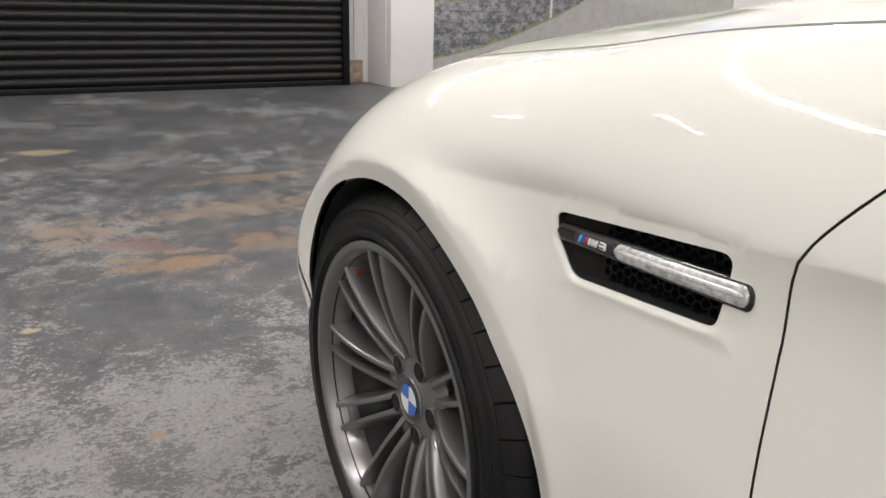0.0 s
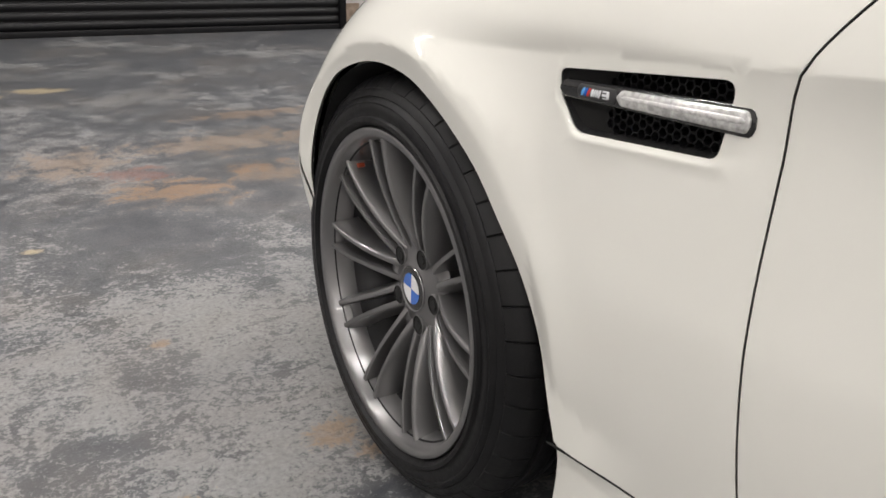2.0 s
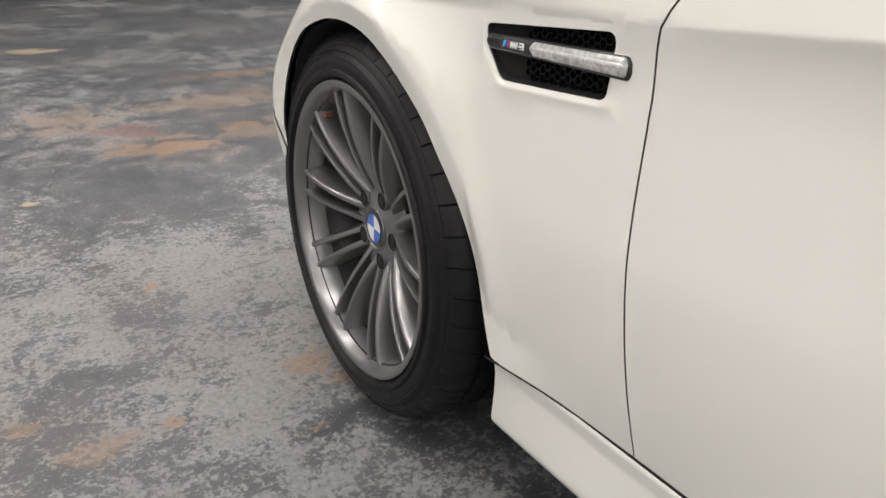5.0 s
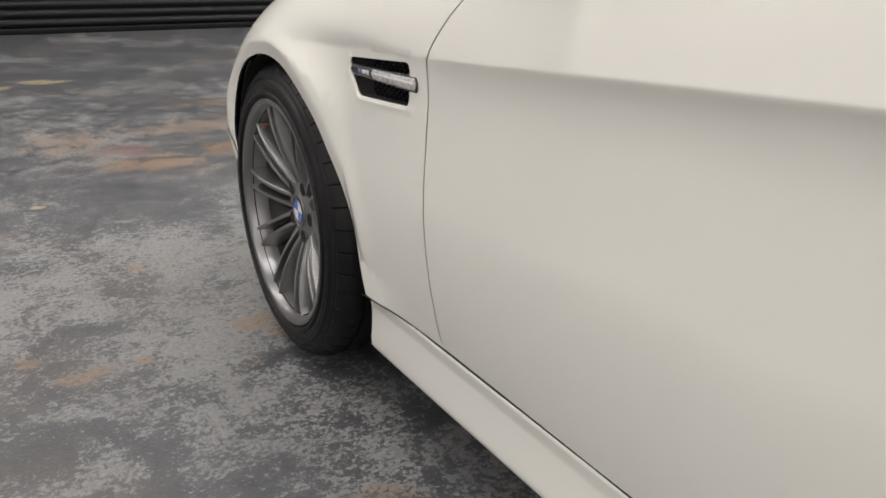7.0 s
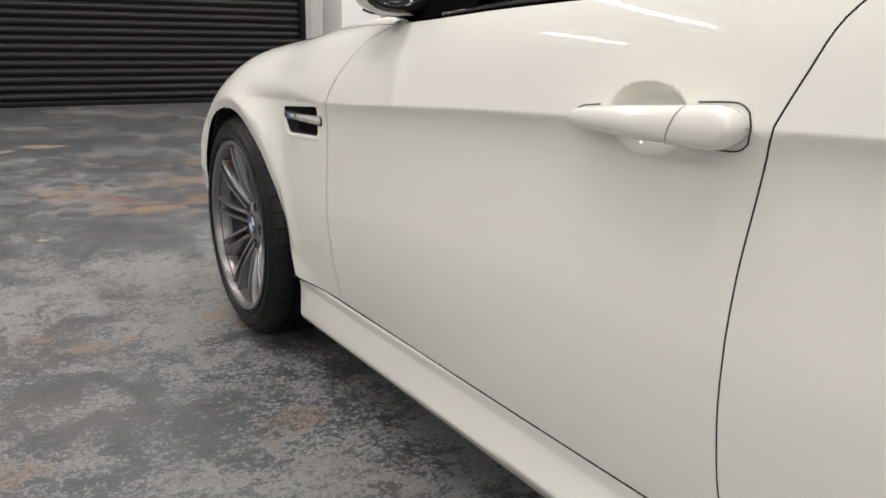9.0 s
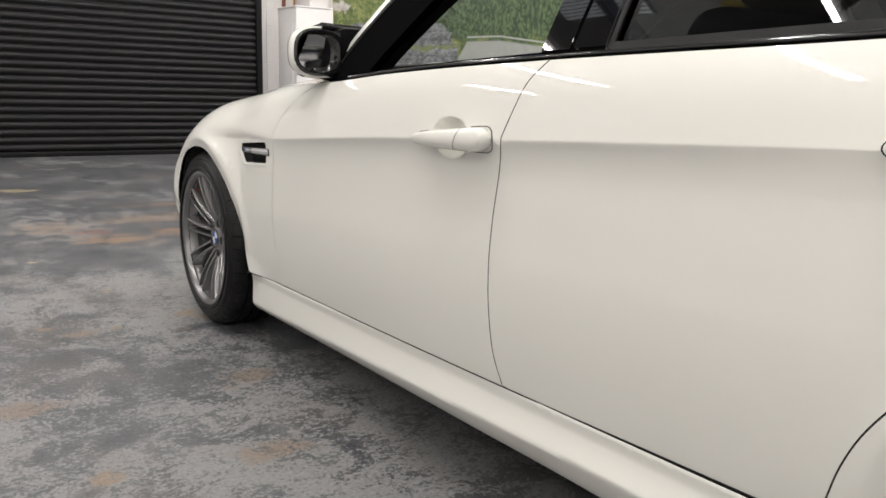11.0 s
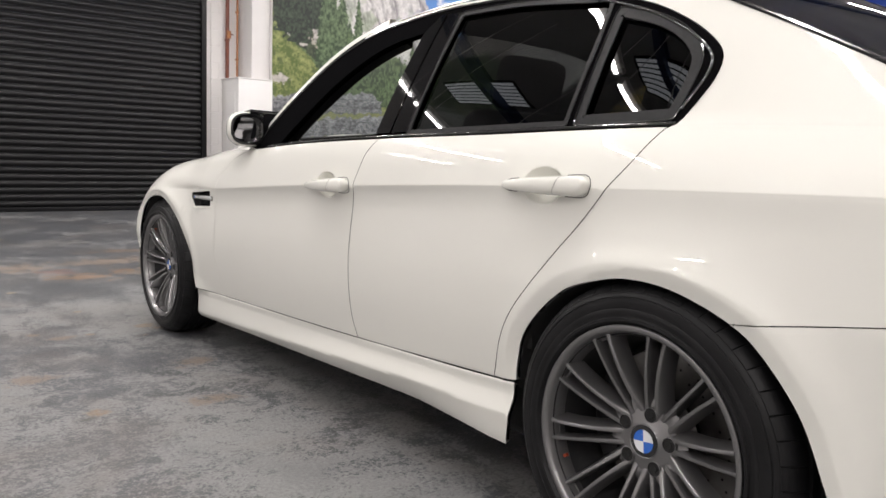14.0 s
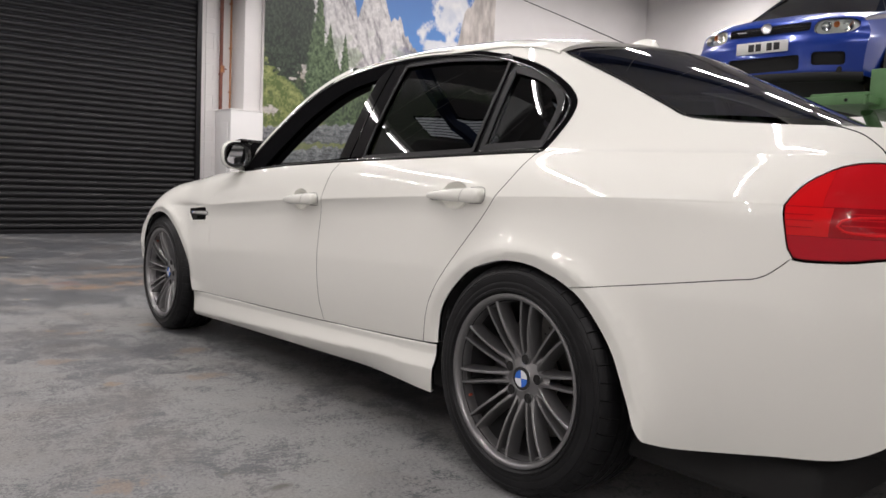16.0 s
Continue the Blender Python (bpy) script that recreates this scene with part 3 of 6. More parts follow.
for k, y in enumerate((-7.0, -3.3, 0.5, 4.2)):
    beam = tagged(new("roof_beam_%d" % (k + 1)), "dark blue steel roof beam under the ceiling", kind="structure")
    part("web", box_bm(-5.99, 11.99, y - 0.006, y + 0.006, CEIL - 0.28, CEIL - 0.02), BEAM_BLUE, beam)
    for z in (CEIL - 0.02, CEIL - 0.30):
        part("flange", box_bm(-5.99, 11.99, y - 0.075, y + 0.075, z, z + 0.018), BEAM_BLUE, beam)


def build_shutter():
    sh = tagged(new("roller_shutter"), "closed black steel roller shutter with ribbed slats", "roller shutter", kind="structure")
    sh.matrix_basis = pose(0, 6.80, 0)
    pitch = PITCH
    prof = []
    for i in range(11):
        u = i / 10
        prof.append((0.0 - 0.017 * math.sin(math.pi * u) ** 0.8, u * (pitch - 0.010)))
    prof += [(0.004, pitch - 0.008), (0.004, pitch)]
    bm = loft([[(x, y, z) for y, z in prof] for x in (-2.75, 2.0)])
    me = bpy.data.meshes.new("slat")
    bm.to_mesh(me)
    bm.free()
    me.materials.append(SHUTTER)
    for k in range(int(4.0 / pitch)):
        ob = new("slat", me)
        ob.parent = sh
        ob.matrix_basis = pose(0, 0, 0.055 + k * pitch)
    part("bottom_bar", box_bm(-2.75, 2.0, -0.03, 0.02, 0.0, 0.055, 0.006), SHUTTER, sh)
    for x0, x1 in ((1.985, 2.055), (-2.85, -2.74)):
        part("guide_rail", box_bm(x0, x1, -0.05, 0.165, 0.0, 4.1, 0.004), SHUTTER, sh)


PITCH = 0.082
build_shutter()
# painted blockwork of the wall strip beside the shutter
for row in range(28):
    z0 = 0.004 + row * 0.225
    cut = 2.20 if row % 2 else 2.31
    for x0, x1 in ((2.061, cut - 0.005), (cut + 0.005, 2.3555)):
        blk = part("block", box_bm(x0, x1, 6.9655, 6.9698, z0, min(z0 + 0.217, CEIL), 0.0025, 1), WALL_WHITE, bpy.data.objects["wall_north"])
# boxed-in pipes in the corner
column = tagged(new("pipe_box"), "white boarded box with a flush panel, against the wall", "pipe box", kind="structure")
part("carcass", box_bm(2.365, 2.868, 6.42, 6.97, 0, 1.80, 0.004), BOX_WHITE, column)
part("panel", box_bm(2.357, 2.3645, 6.52, 6.88, 0.22, 1.62, 0.002), BOX_WHITE, column)
part("top_board", box_bm(2.350, 2.870, 6.412, 6.97, 1.8005, 1.818, 0.003), BOX_WHITE, column)
block("pier", 2.60, 2.868, 6.52, 6.97, 1.82, CEIL, WALL_WHITE, "white boarded pier above the pipe box", bevel=0.004)


def wall_pipe(name, x, y, r, mat, label, z0, clips):
    p = tagged(new(name), label, "pipe")
    p.matrix_basis = pose(x, y, z0)
    part("pipe", tube([(0, 0, 0), (0, 0, CEIL - z0)], r, 14), mat, p)
    for z in clips:
        part("clip", join(lathe([(r + 0.001, z - z0 - 0.015), (r + 0.006, z - z0 - 0.012), (r + 0.006, z - z0 + 0.012), (r + 0.001, z - z0 + 0.015)], 14, "z"), box_bm(-0.012, 0.012, 0.0, 6.97 - y, z - z0 - 0.01, z - z0 + 0.01)), mat, p)
    return p


wall_pipe("service_pipe", 2.41, 6.90, 0.026, PIPE_RED, "dark red painted service pipe running up the wall", 1.818, (2.35, 3.3))
wall_pipe("copper_pipe", 2.565, 6.92, 0.014, PIPE_COPPER, "thin brown copper pipe running up the wall", 1.818, (2.1, 2.75, 3.4))
valve = tagged(new("pipe_valve"), "small brass stop valve on the red pipe", "valve")
valve.matrix_basis = pose(2.42, 6.87, 2.42)
part("valve_body", tube([(0, 0, -0.05), (0, 0, 0.05)], 0.03, 12), PIPE_COPPER, valve)
part("lever", box_bm(0.0, 0.05, -0.040, -0.033, -0.008, 0.008, 0.003), PIPE_RED, valve)
cable = tagged(part("wall_conduit", join(tube([(2.20, 6.959, 0.35), (2.20, 6.959, 3.1), (2.20, 6.959, CEIL)], 0.006, 8)), WALL_WHITE), "thin white painted conduit on the wall", "conduit")
DIRT = painted("brown damp stain plaster", (0.40, 0.31, 0.24), 0.8, var=0.25, scale=14)
block("plaster_patch", 2.10, 2.30, 6.960, 6.9655, 0.0, 0.24, DIRT, "crumbled brown plaster at the foot of the wall", bevel=0.003)


# ---------------------------------------------------------------- lamps
TUBE_GLASS = material("lit fluorescent tube", (0.9, 0.9, 0.9), 0.3)
bsdf(TUBE_GLASS).inputs["Emission Color"].default_value = (1.0, 0.95, 0.90, 1)
bsdf(TUBE_GLASS).inputs["Emission Strength"].default_value = 6.0
LAMP_BODY = painted("white enamel batten", (0.75, 0.75, 0.74), 0.4, var=0.02)


def batten(drop):
    b = tagged(new("batten_light"), "white fluorescent batten with a bare bright tube", "ceiling light", "battens on the ceiling")
    part("housing", box_bm(-0.78, 0.78, -0.05, 0.05, -0.06, 0.0, 0.006), LAMP_BODY, b)
    part("tube", tube([(-0.74, 0, -0.085), (0.74, 0, -0.085)], 0.014, 8), TUBE_GLASS, b)
    for x in (-0.76, 0.76):
        part("end_cap", box_bm(x - 0.02, x + 0.02, -0.025, 0.025, -0.105, -0.05, 0.004), LAMP_BODY, b)
    for x in (-0.6, 0.6):
        part("hanger", tube([(x, 0, -0.002), (x, 0, drop + 0.005)], 0.005, 6), LAMP_BODY, b)
    return b


LAMP = bpy.data.lights.new("tube_light", "AREA")
LAMP.shape, LAMP.size, LAMP.size_y = "RECTANGLE", 1.46, 0.05
LAMP.energy, LAMP.color = 31.5, (1.0, 0.955, 0.91)
# tubes over the roof of the car, dimmed to keep roof and pillar darker
DIM_LAMP = LAMP.copy()
DIM_LAMP.energy = 14.0
first = batten(CEIL - HANG)
# spots at x -4.9, y 5.2 and below -5 are added, unseen fill lamps
spots = [(x, y) for y in (-2.52, -0.62, 2.12) for x in (-1.46, 0.14)] + [(1.74, 2.12)] + [(-3.36, 2.12), (-4.62, 4.25), (-3.06, -5.3), (-4.66, -5.3), (-3.06, -7.2), (-4.66, -7.2), (-4.9, -2.8), (-4.9, -0.62), (-1.46, 5.2), (0.14, 5.2), (1.74, 5.2)]
spots = [(x - 0.30 if y == 2.12 and x < 0 and x > -2 else x, y) for x, y in spots]
for k, (x, y) in enumerate(spots):
    if k:
        copy_thing(first, pose(x, y, HANG))
    else:
        first.matrix_basis = pose(x, y, HANG)
    lamp = new("tube_light", DIM_LAMP if -0.5 < x < 1 and y < 1 else LAMP)
    lamp.matrix_basis = pose(x, y, HANG - 0.102)
# a short batten that ends the row beside the car
short = tagged(new("short_batten_light"), "short white fluorescent batten with a bare tube", "ceiling light")
short.matrix_basis = pose(-2.60, -0.62, HANG)
part("housing", box_bm(-0.30, 0.30, -0.05, 0.05, -0.06, 0.0, 0.006), LAMP_BODY, short)
part("tube", tube([(-0.28, 0, -0.085), (0.28, 0, -0.085)], 0.014, 8), TUBE_GLASS, short)
for x in (-0.29, 0.29):
    part("end_cap", box_bm(x - 0.02, x + 0.02, -0.025, 0.025, -0.105, -0.05, 0.004), LAMP_BODY, short)
    part("hanger", tube([(x * 0.8, 0, -0.002), (x * 0.8, 0, CEIL - HANG + 0.005)], 0.005, 6), LAMP_BODY, short)
SHORT_LAMP = bpy.data.lights.new("short_tube_light", "AREA")
SHORT_LAMP.shape, SHORT_LAMP.size, SHORT_LAMP.size_y = "RECTANGLE", 0.55, 0.05
SHORT_LAMP.energy, SHORT_LAMP.color = 9.0, (1.0, 0.955, 0.91)
new("short_tube_light", SHORT_LAMP).matrix_basis = pose(-2.60, -0.62, HANG - 0.102)
# high battens above the view, added to light the mural and lift bay
BAY_LAMP = bpy.data.lights.new("bay_light", "AREA")
BAY_LAMP.shape, BAY_LAMP.size, BAY_LAMP.size_y = "RECTANGLE", 1.46, 0.05
BAY_LAMP.energy, BAY_LAMP.color = 70.0, (1.0, 0.955, 0.91)
high = None
for x in (4.0, 6.5, 8.6, 10.4):
    for y in (-4.0, 0.2, 3.9):
        if high is None:
            high = batten(CEIL - 5.0)
            high.matrix_basis = pose(x, y, 5.0)
        else:
            copy_thing(high, pose(x, y, 5.0))
        lamp = new("bay_light", BAY_LAMP)
        lamp.matrix_basis = pose(x, y, 4.898)
# louvred rooflight
SKY_STRIP = material("daylit strip", (0.9, 0.9, 0.9), 0.4)
bsdf(SKY_STRIP).inputs["Emission Color"].default_value = (0.9, 0.95, 1.0, 1)
bsdf(SKY_STRIP).inputs["Emission Strength"].default_value = 1.2
for lx, ly in ((-4.6, 4.6), (-4.0, 0.3)):
    louvre = tagged(new("rooflight"), "bright rooflight behind dark louvre bars", "rooflight", "rooflights in the roof")
    louvre.matrix_basis = pose(lx, ly, CEIL - 0.03)
    part("tray", box_bm(-0.40, 0.40, -0.95, 0.95, 0.0, 0.03, 0.004), BLACK_MATT, louvre)
    for k in range(7):
        part("strip", box_bm(-0.36 + 0.105 * k, -0.29 + 0.105 * k, -0.90, 0.90, -0.006, 0.0), SKY_STRIP, louvre)


# ---------------------------------------------------------------- printed mural
def hash_noise(x, y, seed):
    """Smooth lattice noise in 0..1."""
    xi, yi = np.floor(x).astype(np.int64), np.floor(y).astype(np.int64)
    u, v = x - xi, y - yi
    u, v = u * u * (3 - 2 * u), v * v * (3 - 2 * v)

    def h(a, b):
        n = (a * 374761393 + b * 668265263 + seed * 982451653) & 0x7FFFFFFF
        n = ((n ^ (n >> 13)) * 1274126177) & 0x7FFFFFFF
        return ((n ^ (n >> 16)) & 0xFFFF) / 65535.0
    return (h(xi, yi) * (1 - u) + h(xi + 1, yi) * u) * (1 - v) + (h(xi, yi + 1) * (1 - u) + h(xi + 1, yi + 1) * u) * v


def fbm(x, y, seed, octaves=5, gain=0.55):
    total, amp, norm = 0, 1.0, 0
    for k in range(octaves):
        total = total + amp * hash_noise(x * 2**k, y * 2**k, seed + k * 17)
        norm += amp
        amp *= gain
    return total / norm


def paint_mural(X, Z):
    """Colours of an alpine view: crags under a blue sky, conifers, a meadow, stone walls and a road."""
    col = np.zeros(X.shape + (3,))

    def put(mask, rgb):
        mask = np.clip(mask, 0, 1)[..., None]
        col[:] = col * (1 - mask) + np.asarray(rgb) * mask

    def tone(a, b, f):
        f = np.clip(f, 0, 1)[..., None]
        return np.asarray(a) * (1 - f) + np.asarray(b) * f
    big, mid, fine = fbm(X * 1.3, Z * 1.3, 3), fbm(X * 5, Z * 5, 11), fbm(X * 22, Z * 22, 23, 4)
    # sky and clouds
    col[:] = tone((0.10, 0.30, 0.72), (0.04, 0.17, 0.55), (Z - 3.0) / 1.6)
    cl = np.exp(-(((X - 6.35) / 0.38) ** 2 + ((Z - 3.72) / 0.36) ** 2)) + 0.9 * np.exp(-(((X - 6.6) / 0.3) ** 2 + ((Z - 4.15) / 0.3) ** 2)) + 0.7 * np.exp(-(((X - 5.82) / 0.2) ** 2 + ((Z - 3.52) / 0.16) ** 2)) + 0.8 * np.exp(-(((X - 6.1) / 0.6) ** 2 + ((Z - 3.2) / 0.16) ** 2))
    put((cl + (mid - 0.5) * 1.3 - 0.42) * 4, tone((0.60, 0.66, 0.78), (0.95, 0.96, 0.98), mid * 1.6 - 0.2))
    # crags
    peaks = np.interp(X, [2.8, 3.6, 4.0, 4.38, 4.49, 4.6, 4.85, 5.02, 5.14, 5.25, 5.31, 5.42, 5.5, 5.68, 5.9, 6.3, 7.5], [4.7, 4.6, 4.4, 3.95, 3.47, 3.8, 4.25, 3.86, 3.55, 3.50, 3.56, 3.40, 3.32, 3.12, 2.95, 2.85, 2.8])
    peaks = peaks + (fbm(X * 9, Z * 0.3, 5) - 0.5) * 0.28
    ridges = fbm(X * 7 + Z * 1.5, Z * 1.6, 31)
    cracks = fbm(X * 19 + Z * 6, Z * 7, 37)
    rock = tone((0.30, 0.28, 0.30), (0.80, 0.78, 0.77), (ridges - 0.30) * 2.6 + (cracks - 0.42) * 2.4)
    rock = rock * (0.66 + 0.66 * fine[..., None])
    scrub = fbm(X * 4 + 3, Z * 4, 39)
    rock = rock * (1 - np.clip((scrub - 0.52) * 6, 0, 0.55)[..., None] * np.asarray((0.75, 0.6, 0.85)) * np.clip((3.4 - Z) / 0.6, 0, 1)[..., None])
    put((peaks - Z) * 40, rock)
    blue = np.exp(-(((X - 5.55) / 0.3) ** 2 + ((Z - 3.02) / 0.22) ** 2))
    put(blue * 0.55 * (mid > 0.45), (0.16, 0.17, 0.30))
    right = np.interp(X, [6.3, 6.6, 6.72, 6.95, 7.2, 7.5], [2.9, 3.35, 3.92, 4.18, 4.35, 4.3]) + (fbm(X * 10, Z * 0.5, 51) - 0.5) * 0.2
    put((right - Z) * 40 * (X > 6.3), tone((0.40, 0.36, 0.33), (0.75, 0.69, 0.64), (fbm(X * 9, Z * 3, 61) - 0.3) * 2.5))
    # far forest and meadow
    forest = 2.45 + 0.12 * np.sin(X * 2.1) + 0.35 * (fbm(X * 3.2, X * 0 + 1, 71) - 0.5)
    leaf = tone((0.025, 0.05, 0.022), (0.17, 0.25, 0.10), (fbm(X * 26, Z * 12, 81) - 0.3) * 2.2)
    put((forest - Z + (fine - 0.5) * 0.2) * 30, leaf)
    hill = np.interp(X, [2.8, 2.84, 3.18, 3.5, 3.89, 4.2, 4.8], [2.93, 2.86, 2.43, 2.15, 1.86, 1.76, 1.70]) + (mid - 0.5) * 0.12
    grass = tone((0.10, 0.145, 0.035), (0.36, 0.39, 0.14), (fbm(X * 8 + Z * 5, Z * 12, 91) - 0.30) * 1.5 + (fbm(X * 40, Z * 40, 93, 3) - 0.5) * 1.5)
    grove = tone((0.012, 0.020, 0.012), (0.095, 0.125, 0.065), (fbm(X * 30, Z * 17, 97, 4) - 0.36) * 2.0 + (mid - 0.5) * 0.9)
    put(np.minimum((3.66 - X + (fine - 0.5) * 0.2) * 12, (Z - hill) * 30), grove)
    put((hill - Z + (fine - 0.5) * 0.10) * 35, grass)
    tuft = fbm(X * 11, Z * 9, 98, 3)
    put(np.minimum((tuft - 0.60) * 9, (hill - Z) * 20), tone((0.05, 0.08, 0.025), (0.15, 0.19, 0.06), fine))
    for rx, rz, a, b in ((3.0, 1.86, 0.14, 0.07), (3.35, 2.42, 0.07, 0.10), (3.55, 2.5, 0.05, 0.14)):
        put((1 - np.sqrt(((X - rx) / a) ** 2 + ((Z - rz) / b) ** 2) + (fine - 0.5) * 1.6) * 4, tone((0.30, 0.27, 0.25), (0.66, 0.62, 0.58), fine * 1.5 - 0.2))

    # a pale stony gully between the groves
    along = np.clip((X - 3.34) / 0.32, 0, 1)
    put((0.045 - np.abs(Z - (2.58 - 0.31 * along)) + (fine - 0.5) * 0.07) * 40 * (X > 3.34) * (X < 3.66), tone((0.30, 0.26, 0.21), (0.62, 0.57, 0.50), fine * 1.4 - 0.2))

    # conifers: a dark spire with ragged, drooping tiers
    def conifer(cx, base, top, half, lo, hi, seed):
        t = np.clip((top - Z) / (top - base), 0, 1)
        tiers = 0.72 + 0.28 * np.mod(t * 11 + fbm(X * 6, Z * 6, seed, 2) * 0.8, 1.0)
        reach = half * (t ** 0.8) * tiers * (0.55 + 0.9 * fbm(X * 30, Z * 30, seed + 3, 3))
        m = (reach - np.abs(X - cx)) * 60 * ((Z > base) & (Z < top))
        put(m, tone(lo, hi, (fbm(X * 34, Z * 26, seed + 7, 4) - 0.32) * 2.2 + (X - cx) / half * 0.15))
    d, dg, g, gg = (0.010, 0.018, 0.012), (0.055, 0.085, 0.05), (0.03, 0.06, 0.025), (0.17, 0.25, 0.12)
    rng = np.random.RandomState(5)
    for cx, base, top, half in ((2.92, 2.8, 4.7, 0.26), (3.12, 2.50, 4.8, 0.30), (3.28, 2.38, 4.5, 0.24), (3.45, 2.65, 4.9, 0.30), (3.60, 2.6, 4.4, 0.22), (3.02, 2.7, 4.3, 0.2)):
        conifer(cx, base, top, half, d, dg, rng.randint(900))
    for cx, base, top, half in ((3.80, 2.2, 3.9, 0.24), (3.70, 2.1, 3.35, 0.2), (3.99, 2.2, 3.3, 0.22), (4.27, 2.3, 3.2, 0.16), (3.9, 2.1, 2.95, 0.22), (4.12, 2.1, 2.8, 0.2)):
        conifer(cx, base, top, half, g, gg, rng.randint(900))
    for k in range(26):
        cx = 4.1 + 3.3 * rng.rand()
        conifer(cx, 1.5 + 0.2 * rng.rand(), 2.1 + 0.55 * rng.rand(), 0.16 + 0.1 * rng.rand(), (0.03, 0.055, 0.02), (0.16, 0.25, 0.10), rng.randint(900))
    # road with a rail
    road = np.interp(X, [4.6, 5.0, 5.6, 6.5, 7.5], [0.9, 1.55, 1.60, 1.56, 1.5])
    put((road - Z) * 40 * (X > 4.6), tone((0.40, 0.41, 0.38), (0.54, 0.55, 0.52), fine))
    put((0.018 - np.abs(Z - road - 0.05)) * 90 * (X > 5.0), (0.55, 0.56, 0.52))
    # dry stone walls, stacked in three steps

    def wall(z0, z1, x1, seed):
        top = z1(X) + (fbm(X * 14, X * 0 + seed, seed, 3) - 0.5) * 0.10
        low = z0(X) + (fbm(X * 12, X * 0 + seed, seed + 1, 3) - 0.5) * 0.08
        st = 0.55 * fbm(X * 17, Z * 24, seed + 2, 4) + 0.45 * fbm(X * 46, Z * 60, seed + 5, 3)
        st = st - 0.10 * (np.mod(Z * 9 + 0.4 * fbm(X * 5, Z * 5, seed + 6, 2), 1.0) < 0.16)
        m = np.minimum((top - Z) * 60, (Z - low) * 60) * (X < x1 + (mid - 0.5) * 0.2)
        lit = np.clip((Z - low) / (top - low), 0, 1)
        put(m, tone((0.10, 0.105, 0.115), (0.46, 0.47, 0.49), (st - 0.38) * 2.3 + 0.35 * lit**3))
    low_grass = tone((0.15, 0.18, 0.06), (0.34, 0.36, 0.16), fine)
    put((np.interp(X, [2.8, 4.2, 4.9], [1.5, 1.55, 1.5]) - Z) * 40 * (X < 4.85), low_grass)
    lin = lambda *p: (lambda x: np.interp(x, p[0::2], p[1::2]))
    wall(lin(2.8, 1.36, 4.8, 1.46), lin(2.8, 1.62, 3.4, 1.66, 4.4, 1.76, 4.8, 1.66), 4.72, 101)
    wall(lin(2.8, 0.98, 4.9, 1.16), lin(2.8, 1.24, 3.6, 1.33, 4.9, 1.46), 4.85, 121)
    wall(lin(2.8, 0.27, 3.48, 0.40, 3.85, 0.50, 4.51, 0.74, 5.2, 1.05), lin(2.8, 0.86, 3.6, 0.98, 4.5, 1.12, 5.2, 1.25), 5.2, 141)
    # pale road verge below the walls
    verge = np.interp(X, [2.8, 3.48, 3.85, 4.51, 5.2, 5.6, 7.5], [0.27, 0.40, 0.50, 0.74, 1.05, 0.9, 0.7])
    put((verge - Z) * 50, tone((0.36, 0.355, 0.35), (0.50, 0.495, 0.485), fine))
    put((0.02 - np.abs(X - 4.42)) * 80 * (Z > 0.72) * (Z < 1.0), (0.7, 0.7, 0.7))
    return np.clip(col * 0.86, 0.003, 0.95)


def build_mural(x0, x1, z0, z1, y, step=0.0105):
    nx, nz = int((x1 - x0) / step), int((z1 - z0) / step)
    gx, gz = np.meshgrid(np.linspace(x0, x1, nx), np.linspace(z0, z1, nz))
    co = np.stack([gx, np.full_like(gx, y), gz], -1).reshape(-1, 3)
    i = np.arange((nz - 1) * nx).reshape(nz - 1, nx)[:, :-1].ravel()
    faces = np.stack([i, i + 1, i + nx + 1, i + nx], 1)
    me = bpy.data.meshes.new("mural")
    me.from_pydata(co.tolist(), [], faces.tolist())
    rgb = paint_mural(gx, gz).reshape(-1, 3)
    at = me.color_attributes.new("print", "FLOAT_COLOR", "POINT")
    at.data.foreach_set("color", np.concatenate([rgb, np.ones((len(rgb), 1))], 1).astype(np.float32).ravel())
    m = material("printed mural", (0.3, 0.3, 0.3), 0.42)
    a = node(m, "ShaderNodeAttribute")
    a.attribute_name = "print"
    link(m, a.outputs["Color"], bsdf(m).inputs["Base Color"])
    me.materials.append(m)
    ob = tagged(new("mural", me), "printed wall mural of an alpine landscape with crags and conifers", "mural", kind="structure")
    return ob


build_mural(2.872, 7.46, 0.08, CEIL - 0.02, 6.449)
block("wall_mural", 2.872, 11.99, 6.452, 6.97, 0, CEIL, WALL_WHITE, "white wall that carries the mural")
block("mural_batten", 2.866, 2.874, 6.440, 6.4515, 0.06, 1.82, painted("raw wood edge", (0.40, 0.27, 0.18), 0.7, scale=12), "thin bare wood edge beside the mural")
wire = tagged(part("wall_cable", tube([(7.6, 6.44, 4.45), (9.4, 6.44, 4.25), (11.9, 6.44, 3.95)], 0.008, 6), BLACK_MATT), "thin grey cable sagging along the white wall", "cable")


CUPS = ((-1.512, 0.785), (-2.462, 0.836))


